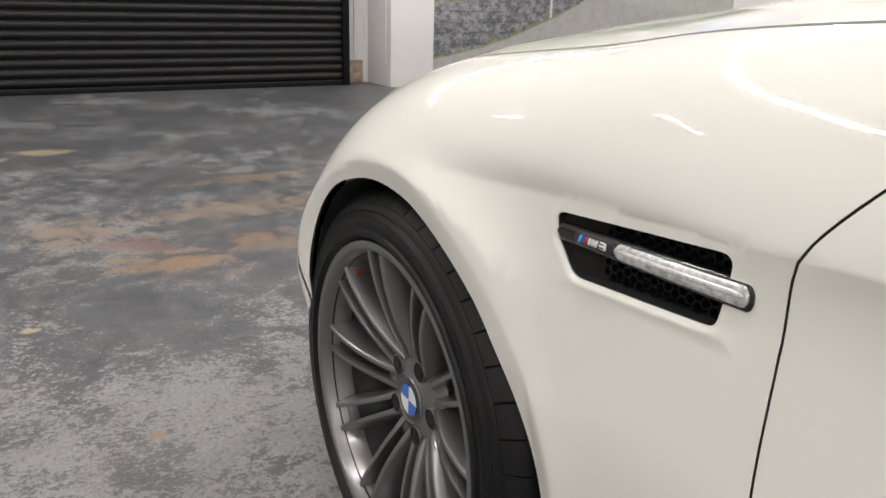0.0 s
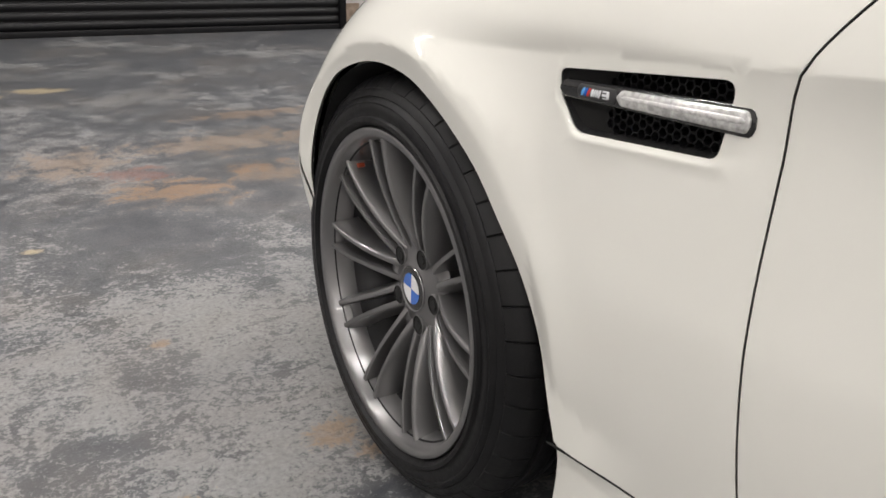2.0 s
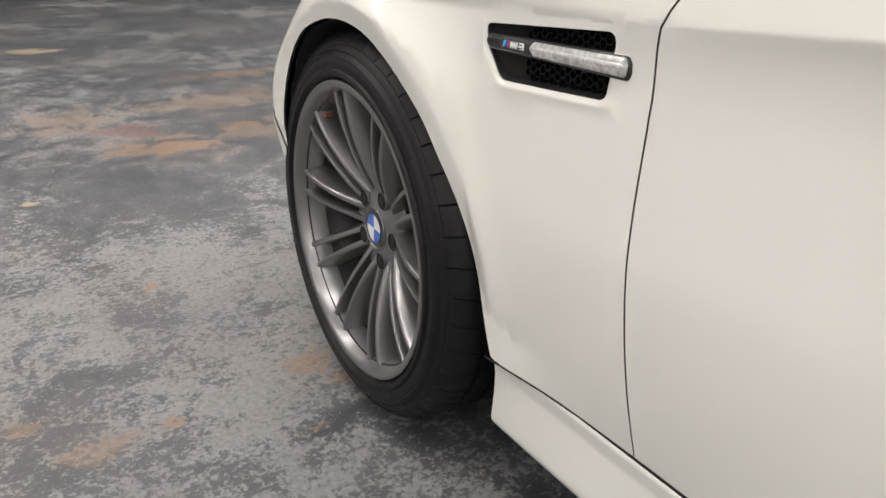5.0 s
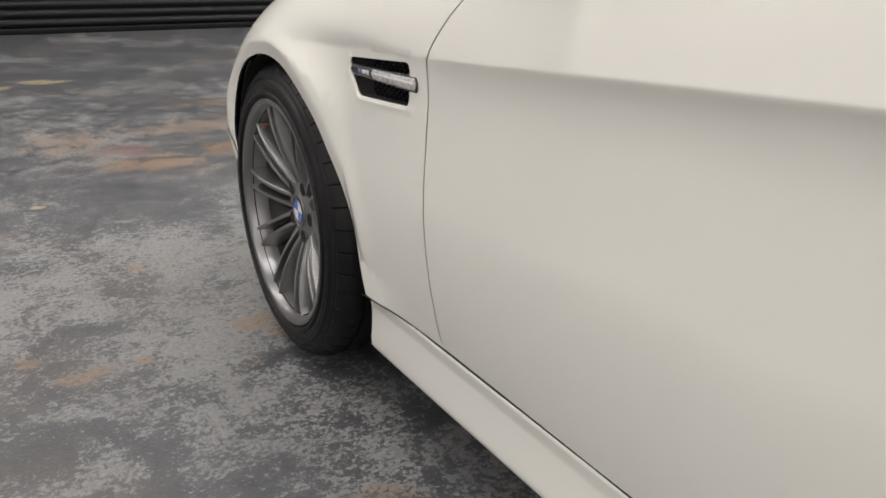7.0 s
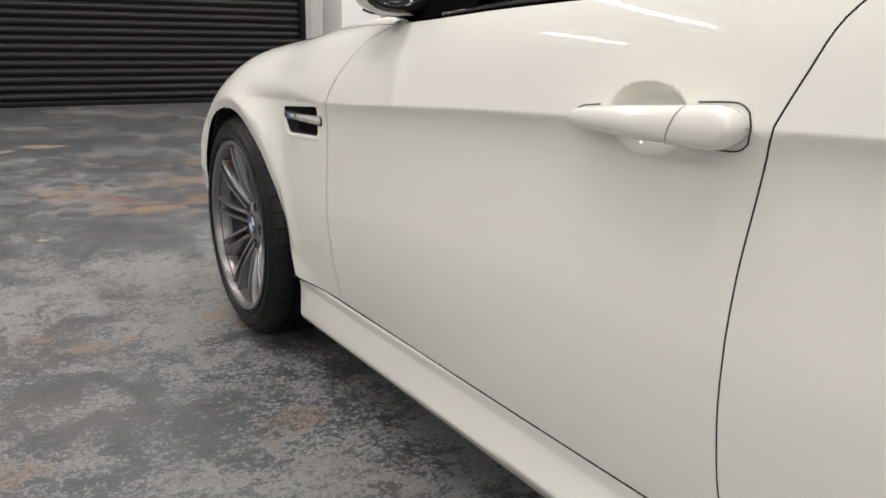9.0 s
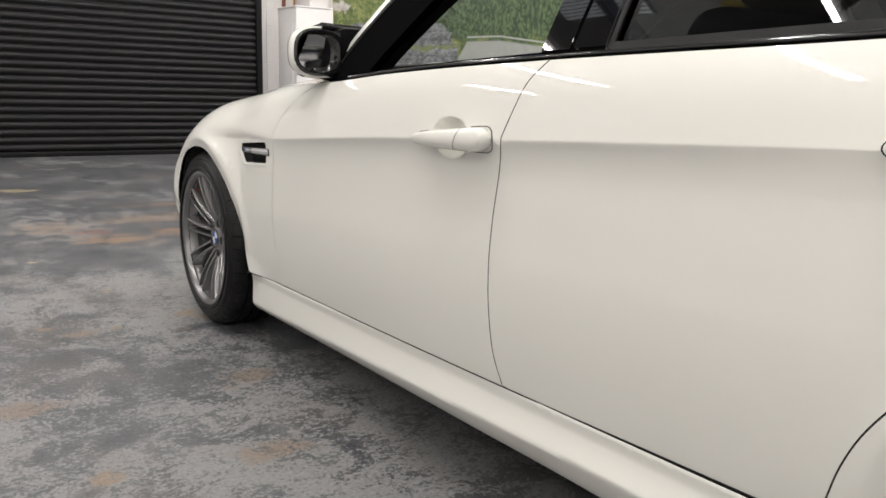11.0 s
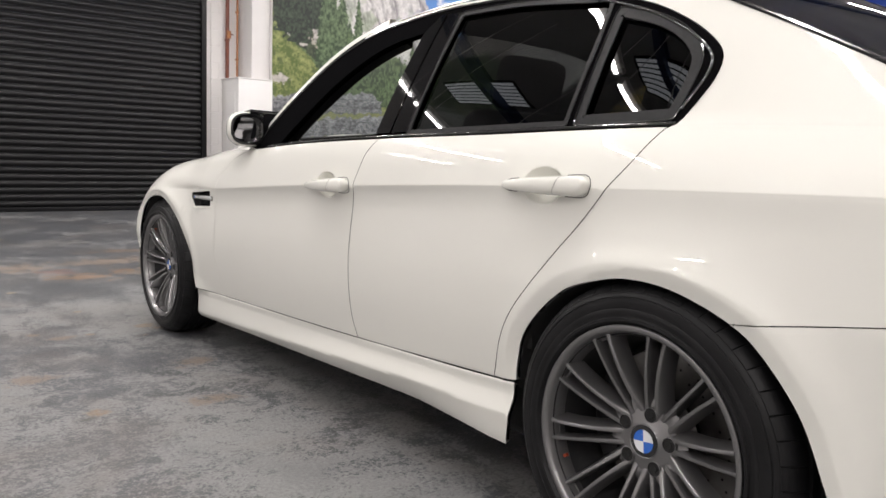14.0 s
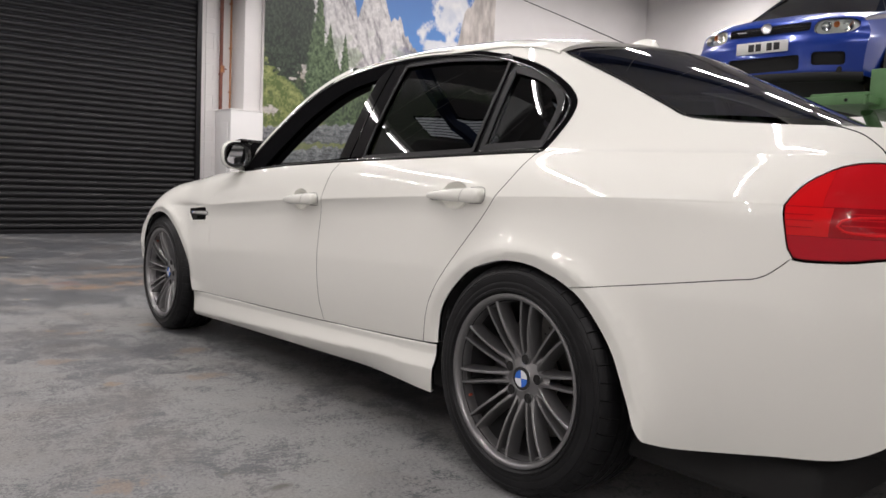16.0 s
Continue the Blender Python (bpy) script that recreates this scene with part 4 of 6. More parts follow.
def side_x(y, z):
    """The whole side: body below the belt, pillars above, with the cups behind the handles."""
    y, z = np.asarray(y, float), np.asarray(z, float)
    zb = z_belt(y)
    up = z > zb
    x = np.where(up, cabin_x(y, np.maximum(z, zb)) + ledge(y) * np.exp(-np.maximum(z - zb, 0) / 0.012), body_x(y, np.minimum(z, zb)))
    x = x + 0.0022 * np.exp(-((z - zb) / 0.0065) ** 2) * np.clip((-2.74 - y) / 0.12, 0, 1)
    # the rim of the vent rolls in; a fold runs on below it
    close = (y < -0.28) & (y > -0.62) & (z > 0.58) & (z < 0.75)
    if np.any(close):
        flat = np.stack([np.broadcast_to(y, x.shape).ravel(), np.broadcast_to(z, x.shape).ravel()], 1)
        d = line_distance(VENT_CLOSED, flat).reshape(x.shape)
        fold = 0.6275 + (y + 0.350) * -0.069 - 0.0045
        along = np.clip((-0.335 - y) / 0.03, 0, 1) * np.clip((y + 0.600) / 0.09, 0, 1)
        under = np.clip((0.6865 - 0.0861 * (y + 0.3235) - z) / 0.02, 0, 1) * np.clip((y + 0.535) / 0.02, 0, 1)
        rise = 0.0017 * np.exp(-((z - fold) / 0.006) ** 2) * along + 0.0015 * np.exp(-((y + 0.3205) / 0.006) ** 2) * np.clip((0.70 - z) / 0.02, 0, 1) * np.clip((z - 0.625) / 0.02, 0, 1)
        x = np.where(close, x + rise - 0.0032 * under * np.exp(-(d / 0.0034) ** 2), x)
    for cy, cz in CUPS:
        r = np.sqrt(((y - cy) / 0.062) ** 2 + ((z - cz) / 0.041) ** 2)
        x = x - 0.026 * np.clip(1 - r**3, 0, 1)
    return x


sill_low = curve([-2.36, -2.25, -1.96, -1.61, -1.28, -0.93, -0.68, -0.34], [0.197, 0.196, 0.192, 0.180, 0.168, 0.156, 0.146, 0.132])
sill_base = curve([-2.4, -1.65, -0.9, -0.34], [0.866, 0.848, 0.845, 0.842])


def sill_x(y, z):
    q = np.clip((z_sill(y) - z) / (z_sill(y) - sill_low(y)), -0.2, 1.2)
    back = 0.12 + 0.88 * np.clip((-0.45 - y) / 1.1, 0, 1)
    # a ridge that climbs from the lower edge towards the rear wheel, undercut below
    ridge = 0.86 - 0.36 * np.clip((-0.45 - y) / 1.6, 0, 1)
    v = np.clip((q - 0.10) / (ridge - 0.10), 0, 1)
    under = 0.018 * np.log1p(np.exp(np.clip((q - ridge) / 0.018, -40, 40)))
    keen = np.clip((y + 2.30) / 0.35, 0, 1)
    lip = 0.006 * np.clip(1 - (q + 0.02) / 0.07, 0, 1.5) ** 2
    return sill_base(y) - 0.002 - lip - 0.005 * np.clip(q, 0, 0.2) / 0.2 + 0.016 * back * v * v * (1.6 - 0.6 * v) - under * (0.030 + 0.055 * keen) - 0.006 * np.clip(q, 0, 2) ** 8


FRONT_GAP = [(-0.790, 0.876), (-0.720, 0.850), (-0.665, 0.805), (-0.630, 0.770), (-0.598, 0.730), (-0.586, 0.70), (-0.584, 0.65), (-0.583, 0.60), (-0.583, 0.55), (-0.585, 0.50), (-0.588, 0.45), (-0.592, 0.40), (-0.597, 0.35), (-0.605, 0.2805)]
MID_GAP = [(-1.752, 0.934), (-1.717, 0.895), (-1.698, 0.850), (-1.676, 0.796), (-1.664, 0.75), (-1.657, 0.70), (-1.652, 0.65), (-1.650, 0.60), (-1.650, 0.55), (-1.650, 0.50), (-1.652, 0.45), (-1.658, 0.38), (-1.677, 0.319)]
REAR_GAP = [(-2.722, 0.966), (-2.690, 0.900), (-2.653, 0.850), (-2.612, 0.80), (-2.569, 0.75), (-2.522, 0.70), (-2.477, 0.65), (-2.435, 0.60), (-2.394, 0.55), (-2.362, 0.50), (-2.340, 0.45), (-2.325, 0.40), (-2.312, 0.357)]
BUMPER_LINE = [(-2.953, 0.617), (-3.185, 0.655), (-3.365, 0.686), (-3.435, 0.699), (-3.476, 0.728), (-3.495, 0.748)]
TRIM = [(-0.800, 0.893), (-0.90, 0.985), (-1.0, 1.066), (-1.1, 1.142), (-1.205, 1.212), (-1.33, 1.269), (-1.467, 1.308), (-1.595, 1.326), (-1.774, 1.343), (-1.946, 1.347), (-2.106, 1.341), (-2.257, 1.327),
        (-2.406, 1.297), (-2.553, 1.255), (-2.666, 1.204), (-2.742, 1.153), (-2.773, 1.115), (-2.775, 1.07), (-2.760, 1.028), (-2.737, 0.976)]
VENT_CORNERS = [(-0.3235, 0.6865, 0.009), (-0.5385, 0.7050, 0.011), (-0.5240, 0.6395, 0.012), (-0.350, 0.6275, 0.026), (-0.3245, 0.660, 0.012)]


def fillet(corners, n=7):
    """A closed loop of straight runs with rounded corners (y, z, radius)."""
    pts = [np.array(c[:2]) for c in corners]
    out = []
    for k, c in enumerate(corners):
        p, a, b = pts[k], pts[k - 1], pts[(k + 1) % len(pts)]
        da, db = (a - p) / np.linalg.norm(a - p), (b - p) / np.linalg.norm(b - p)
        half = math.acos(max(-1, min(1, float(da @ db)))) / 2
        reach = min(c[2] / math.tan(half), 0.45 * np.linalg.norm(a - p), 0.45 * np.linalg.norm(b - p))
        q0, q1 = p + da * reach, p + db * reach
        for u in np.linspace(0, 1, n):
            out.append((1 - u) ** 2 * q0 + 2 * u * (1 - u) * p + u * u * q1)
    dense = []
    for p, q in zip(out, out[1:] + out[:1]):
        k = max(1, int(np.linalg.norm(q - p) / 0.008))
        dense += [p + (q - p) * j / k for j in range(k)]
    return np.array([p for p, q in zip(dense, dense[1:] + dense[:1]) if np.linalg.norm(q - p) > 1e-5])


VENT = fillet(VENT_CORNERS)
VENT_CLOSED = np.concatenate([VENT, VENT[:1]])
TAIL = [(-3.465, 0.855), (-3.470, 0.870), (-3.492, 0.906), (-3.529, 0.935), (-3.563, 0.948), (-3.61, 0.951), (-3.70, 0.945), (-3.765, 0.93), (-3.775, 0.85), (-3.765, 0.77), (-3.65, 0.757), (-3.592, 0.747), (-3.516, 0.744), (-3.497, 0.747), (-3.485, 0.766), (-3.474, 0.813)]


def line(f, a, b, n=30, off=0.0):
    ys = np.linspace(a, b, n)
    return [(y, float(f(y)) + off) for y in ys]


def outline(*runs):
    """A closed loop from runs of points, each smoothed by itself."""
    out = []
    for r in runs:
        p = smooth_loop(r, 0.012, closed=False)
        for q in p:
            if not out or np.linalg.norm(q - out[-1]) > 0.0035:
                out.append(q)
    if np.linalg.norm(out[0] - out[-1]) < 0.0035:
        out.pop()
    return np.array(out)


OFFS = [-0.62 + 0.024 * k for k in range(24)] + [-0.045, -0.03, -0.02, -0.013, -0.008, -0.004, 0, 0.004, 0.008, 0.013, 0.02, 0.03, 0.045] + [0.060, 0.074, 0.085, 0.093] + [0.098 + 0.0035 * k for k in range(13)] + [0.160 + 0.024 * k for k in range(18)]
ROWS_CREASE = (z_crease, OFFS)


LIP_ROWS = [0.006, 0.014, 0.022, 0.028, 0.031, 0.0335, 0.036, 0.0385, 0.041, 0.045, 0.052, 0.062]
CUP_POINTS = np.array([(cy + 0.062 * q * math.cos(a), cz + 0.041 * q * math.sin(a)) for cy, cz in CUPS for q in np.linspace(0.1, 1.15, 14) for a in np.linspace(0, 2 * math.pi, 33)[:-1]])


def clip_loop(loop, y0, y1, z0, z1):
    """The part of a convex-ish loop inside a rectangle."""
    pts = [tuple(p) for p in loop]
    for axis, lim, keep in ((0, y0, 1), (0, y1, -1), (1, z0, 1), (1, z1, -1)):
        out = []
        for p, q in zip(pts, pts[1:] + pts[:1]):
            dp, dq = keep * (p[axis] - lim), keep * (q[axis] - lim)
            if dp >= 0:
                out.append(p)
            if dp * dq < 0:
                u = dp / (dp - dq)
                out.append((p[0] + (q[0] - p[0]) * u, p[1] + (q[1] - p[1]) * u))
        pts = out
    dense = []
    for p, q in zip(pts, pts[1:] + pts[:1]):
        k = max(1, int(math.hypot(q[0] - p[0], q[1] - p[1]) / 0.012))
        dense += [(p[0] + (q[0] - p[0]) * j / k, p[1] + (q[1] - p[1]) * j / k) for j in range(k)]
    out = []
    for p in dense:
        if not out or math.hypot(p[0] - out[-1][0], p[1] - out[-1][1]) > 0.0012:
            out.append(p)
    return np.array(out)


def build_side(car, s):
    """The panels of one side; s = -1 is the driver's, +1 the other."""
    gap = 0.0012
    arch_f, arch_r = FRONT_ARCH, REAR_ARCH
    # fender
    top = line(z_belt, -0.79, 0.40, 40, -0.004)
    fender = outline(FRONT_GAP[::-1], [FRONT_GAP[0], (-0.79, z_belt(-0.79) - 0.004)], top, [top[-1], (0.345, 0.60), (0.258, 0.39)], arch_f[1:], [arch_f[-1], (-0.36, 0.2655)], line(z_sill, -0.36, -0.605, 8, 0.0))
    part("fender", skin(shrink(fender, gap), side_x, [VENT], 0.02, ROWS_CREASE, side=s, rims=[(LIPS[0], LIP_ROWS), (VENT, [0.002, 0.004, 0.006, 0.0085, 0.012])]), WHITE, car)
    # front bumper
    fb = outline([(0.262, 0.385), (0.350, 0.60), (0.404, float(z_belt(0.404)) - 0.004)], line(z_belt, 0.404, 0.79, 12, -0.004), [(0.79, 0.68), (0.79, 0.18)], [(0.79, 0.18), (0.45, 0.20), (0.30, 0.25)], [(0.30, 0.25), (0.262, 0.32), (0.262, 0.385)])
    part("front_bumper", skin(shrink(fb, gap), side_x, (), 0.02, side=s, rims=[(LIPS[0], LIP_ROWS)]), WHITE, car)
    # doors
    fd = outline(FRONT_GAP, line(z_sill, -0.605, -1.677, 40, 0.0), MID_GAP[::-1], line(z_belt, -1.752, -0.79, 40, -0.001))
    door_f = part("front_door", skin(shrink(fd, gap), side_x, (), 0.02, ROWS_CREASE, side=s, extra=CUP_POINTS), WHITE, car)
    rd = outline(MID_GAP, line(z_sill, -1.677, -2.312, 30, 0.0), REAR_GAP[::-1], line(z_belt, -2.722, -1.752, 40, -0.001))
    door_r = part("rear_door", skin(shrink(rd, gap), side_x, (), 0.02, ROWS_CREASE, side=s, extra=CUP_POINTS), WHITE, car)
    # quarter panel with the rear pillar
    qp = outline(REAR_GAP[::-1], [REAR_GAP[0], (-2.737, 0.976)], TRIM[::-1][:9], [TRIM[11], (-2.25, 1.35)], [(-2.25, 1.35), (-2.42, 1.337), (-2.55, 1.315), (-2.643, 1.284), (-2.873, 1.184), (-3.023, 1.111), (-3.107, 1.071), (-3.186, 1.055), (-3.312, 1.045), (-3.458, 1.038), (-3.60, 1.030)],
                 [(-3.60, 1.030), (-3.66, 0.99), (-3.69, 0.947)], TAIL[6:0:-1] + TAIL[:1] + TAIL[:12:-1], BUMPER_LINE[::-1], arch_r[6:], [arch_r[-1], (-2.312, 0.355)])
    part("quarter_panel", skin(shrink(qp, gap), side_x, (), 0.02, ROWS_CREASE, side=s, rims=[(LIPS[1], LIP_ROWS)]), WHITE, car)
    # rear bumper
    rb = outline(BUMPER_LINE, [(-3.495, 0.744), (-3.516, 0.741), (-3.592, 0.744), (-3.65, 0.754), (-3.765, 0.767)], [(-3.765, 0.767), (-3.80, 0.6), (-3.80, 0.42)], [(-3.80, 0.42), (-3.70, 0.40), (-3.66, 0.365), (-3.593, 0.329), (-3.458, 0.306), (-3.267, 0.270), (-3.195, 0.277)], arch_r[:7])
    part("rear_bumper", skin(shrink(rb, gap), side_x, (), 0.02, side=s, flange=0.03, rims=[(LIPS[1], LIP_ROWS)]), WHITE, car)
    # sill
    sl = outline(line(z_sill, -0.343, -2.392, 80, -0.0012), [(-2.392, 0.356), (-2.385, 0.27), (-2.365, 0.197)], line(sill_low, -2.365, -0.338, 80), [(-0.338, 0.131), (-0.345, 0.2), (-0.343, 0.265)])
    part("sill", skin(sl, sill_x, (), 0.02, (z_sill, [0.003, 0, -0.003, -0.006, -0.009] + [-0.0075 * k for k in range(2, 26)]), flange=0.012, side=s), WHITE, car)
    # shut line of the boot lid where it turns down to the lamp
    run = smooth_loop([(-3.452, 1.0375), (-3.484, 1.032), (-3.537, 1.013), (-3.590, 0.977), (-3.612, 0.952)], 0.01, closed=False)
    part("boot_seal", tube([(s * (float(side_x(y, z)) - 0.0002), y, z) for y, z in run], 0.0017, 6), DARK, car)
    # tail light
    tl = outline(TAIL + TAIL[:1])
    lamp = part("tail_light", skin(shrink(tl, 0.0012), lambda y, z: side_x(y, z) - 0.001, (), 0.012, side=s, flange=0.03), TAIL_RIM, car, "red tail light with darker lower band")
    inner = shrink(tl, 0.0034)

    def lens(name, mat, y0, y1, z0, z1, lift=0.0):
        q = clip_loop(inner, y0, y1, z0, z1)
        part(name, skin(q, lambda y, z: side_x(y, z) + lift, (), 0.010, side=s, flange=0.002), mat, lamp)
    lens("upper_lens", TAIL_RED, -9, -3.535, 0.8555, 2)
    lens("corner_lens", TAIL_BRIGHT, -3.5345, 9, 0.8555, 2)
    lens("reflector", TAIL_BRIGHT, -3.555, 9, 0.795, 0.8545)
    lens("lamp_bowl", TAIL_DEEP, -9, -3.5555, 0.795, 0.8545)
    lens("lower_lens", TAIL_LOW, -9, 9, 0, 0.794)
    for z in (0.868, 0.880, 0.892, 0.904, 0.916):
        lens("lens_rib", TAIL_MID, -3.70, -3.545, z, z + 0.0035, 0.0006)
    for run in ([(-3.76, 0.838), (-3.66, 0.838), (-3.60, 0.836), (-3.572, 0.828), (-3.566, 0.818), (-3.578, 0.808), (-3.62, 0.803), (-3.76, 0.801)],):
        pts = smooth_loop(run, 0.008, closed=False)
        part("light_guide", tube([(s * (float(side_x(y, z)) - 0.0028), y, z) for y, z in pts], 0.0038, 8), TAIL_GLOW, lamp)
    for z in (0.806, 0.818, 0.830, 0.842):
        lens("lens_rib", TAIL_MID, -3.75, -3.575, z, z + 0.003, 0.0006)
    for z in (0.812, 0.826, 0.838):
        lens("lens_seam", TAIL_DEEP, -3.525, 9, z, z + 0.0014, 0.0006)
    # window frame and panes
    frame_loop = outline(TRIM, line(z_belt, -2.737, -0.80, 60, 0.004))
    fg = outline([(-1.065, 0.914), (-1.160, 0.994), (-1.315, 1.114), (-1.475, 1.202), (-1.605, 1.242), (-1.735, 1.260)], [(-1.735, 1.260), (-1.703, 0.948)], [(-1.703, 0.948), (-1.4, 0.933), (-1.065, 0.914)])
    rg = outline([(-1.868, 0.957), (-1.885, 1.295), (-1.90, 1.302)], [(-1.90, 1.302), (-2.135, 1.302), (-2.38, 1.282)], [(-2.38, 1.282), (-2.437, 1.262), (-2.442, 0.980)], [(-2.442, 0.980), (-2.1, 0.966), (-1.868, 0.957)])
    qg = outline([(-2.476, 1.246), (-2.596, 1.213), (-2.675, 1.172), (-2.722, 1.122), (-2.728, 1.062), (-2.716, 0.994)], [(-2.716, 0.994), (-2.6, 0.988), (-2.478, 0.982)], [(-2.478, 0.982), (-2.476, 1.246)])
    part("window_frame", skin(frame_loop, lambda y, z: cabin_x(y, z) + 0.004, [fg, rg, qg], 0.02, side=s, flange=0.02), TRIM_BLACK, car, "gloss black window surround")
    for lp, wide in ((rg, 0.004), (qg, 0.014)):
        part("pane_seal", skin(shrink(lp, -0.010), lambda y, z: cabin_x(y, z) + 0.0062, [shrink(lp, wide)], 0.03, side=s, flange=0.010), RUBBER, car)
        loop_ = shrink(lp, -0.010)
        part("seal_bead", tube([(s * (float(cabin_x(y, z)) + 0.0068), y, z) for y, z in np.concatenate([loop_, loop_[:1]])], 0.0022, 6), BLACK_GLOSS, car)
    # the near front pane is wound down
    for nm, lp, mt, par in (("window_pane", fg, GLASS_CLEAR, door_f), ("window_pane", rg, GLASS_TINT, door_r), ("quarter_pane", qg, GLASS_TINT, door_r)):
        if mt is GLASS_CLEAR and s < 0:
            continue
        p = part(nm, skin(shrink(lp, -0.004), lambda y, z: cabin_x(y, z) - 0.008, (), 0.03, side=s, flange=0), mt, par)
        p.visible_shadow = False
    bead = shrink(frame_loop, 0.017)
    bead = bead[(bead[:, 1] > z_belt(bead[:, 0]) + 0.03)]
    part("trim_bead", tube([(s * (float(cabin_x(y, z)) + 0.0055), y, z) for y, z in bead], 0.0042, 8), BLACK_GLOSS, car)
    # gloss covers on the middle pillar
    for lp in ([(-1.706, 0.950), (-1.742, 1.262), (-1.790, 1.312), (-1.812, 1.312), (-1.776, 0.952)], [(-1.786, 0.953), (-1.822, 1.312), (-1.880, 1.312), (-1.863, 0.956)]):
        lp = outline(*[[p, q] for p, q in zip(lp, lp[1:] + lp[:1])])
        part("pillar_cover", skin(lp, lambda y, z: cabin_x(y, z) + 0.008, (), 0.02, side=s, flange=0.004), PILLAR_GLOSS, car, "gloss black pillar cover")
    # pillar ridges and the bright belt strip
    for y0, y1 in ((-1.792, -1.822), (-1.862, -1.893)):
        rid = tube([(s * (float(cabin_x(y0 + (y1 - y0) * u, 0.95 + 0.36 * u)) + 0.004), y0 + (y1 - y0) * u, 0.95 + 0.36 * u) for u in np.linspace(0, 1, 8)], 0.0035, 6)
        part("pillar_seam", rid, BLACK_MATT, car)
    strip = tube([(s * (float(cabin_x(y, z_belt(y))) + 0.010), y, float(z_belt(y)) + 0.005) for y in np.linspace(-0.98, -2.735, 60)], 0.0045, 8)
    part("belt_strip", strip, BLACK_GLOSS, car)
    # dark seals in the shut lines
    for run in (FRONT_GAP, MID_GAP, REAR_GAP):
        lp = smooth_loop(run, 0.012, closed=False)
        part("door_seal", tube([(s * (float(side_x(y, z)) - (0.0020 if run is FRONT_GAP else 0.0006)), y, z) for y, z in lp], 0.0012 if run is FRONT_GAP else 0.0014, 6), DARK, car)
    part("sill_seal", tube([(s * (float(side_x(y, z_sill(y))) - 0.001), y, float(z_sill(y)) - 0.0008) for y in np.linspace(-0.345, -2.39, 60)], 0.0016, 6), DARK, car)
    # handles
    for (y0, y1, door) in ((-1.394, -1.649, door_f), (-2.341, -2.600, door_r)):
        lift = 0.002 if door is door_f else 0.005

        def half(u):
            h = 0.0085 + 0.0138 * min(1.0, u / 0.85) ** 0.62
            if u < 0.09:
                h *= math.sqrt(max(0.0, 1 - (1 - u / 0.09) ** 2))
            if u > 0.90:
                h *= math.sqrt(max(0.0, 1 - ((u - 0.90) / 0.10) ** 2))
            return h
        rows, n = [], 44
        for i in range(n + 1):
            u = 0.5 - 0.5 * math.cos(math.pi * i / n)
            y = y0 + (y1 - y0) * u
            zc_ = float(z_crease(y)) + lift
            base = float(body_x(y, zc_)) - 0.006
            out = 0.014 + 0.030 * math.sin(math.pi * (0.05 + 0.75 * u)) ** 0.8
            out *= min(1, 0.35 + half(u) / 0.012)
            ring = []
            for k in range(18):
                a = 2 * math.pi * k / 18
                ca, sa = math.cos(a), math.sin(a)
                ring.append((s * (base + out * (0.5 + 0.5 * math.copysign(abs(ca) ** 0.7, ca))), y, zc_ + max(half(u), 0.0006) * math.copysign(abs(sa) ** 0.8, sa)))
            rows.append(ring)
        handle = part("door_handle", loft(rows, closed=True), WHITE, door)
        for a, b in ((0.0, 0.17), (0.74, 1.0)):
            ptsq = []
            us = np.linspace(b, a, 14) if a == 0 else np.linspace(a, b, 14)
            for sg in (1, -1):
                for u in (us if sg == 1 else us[::-1]):
                    yy = y0 + (y1 - y0) * u + (0.0026 if u < 0.5 else -0.0026) * (1 if min(u, 1 - u) < 0.1 else 0)
                    zz = float(z_crease(yy)) + lift + sg * (half(u) + 0.0022)
                    ptsq.append((s * (float(side_x(yy, zz)) + 0.0006), yy, zz))
            part("handle_seal", tube(ptsq, 0.0009, 6), BLACK_MATT, door)
        uk = 0.735
        ptsq = []
        for dz in np.linspace(-0.97, 0.97, 15):
            u = uk + 0.035 * dz
            y = y0 + (y1 - y0) * u
            zc_ = float(z_crease(y)) + lift
            out = 0.014 + 0.030 * math.sin(math.pi * (0.05 + 0.75 * u)) ** 0.8
            sa = math.copysign(abs(dz) ** 1.25, dz)
            ca = math.sqrt(1 - sa * sa)
            ptsq.append((s * (float(body_x(y, zc_)) - 0.006 + out * (0.5 + 0.5 * ca ** 0.7)), y, zc_ + half(u) * dz))
        part("handle_joint", tube(ptsq, 0.0011, 6), SEAM_GREY, handle)


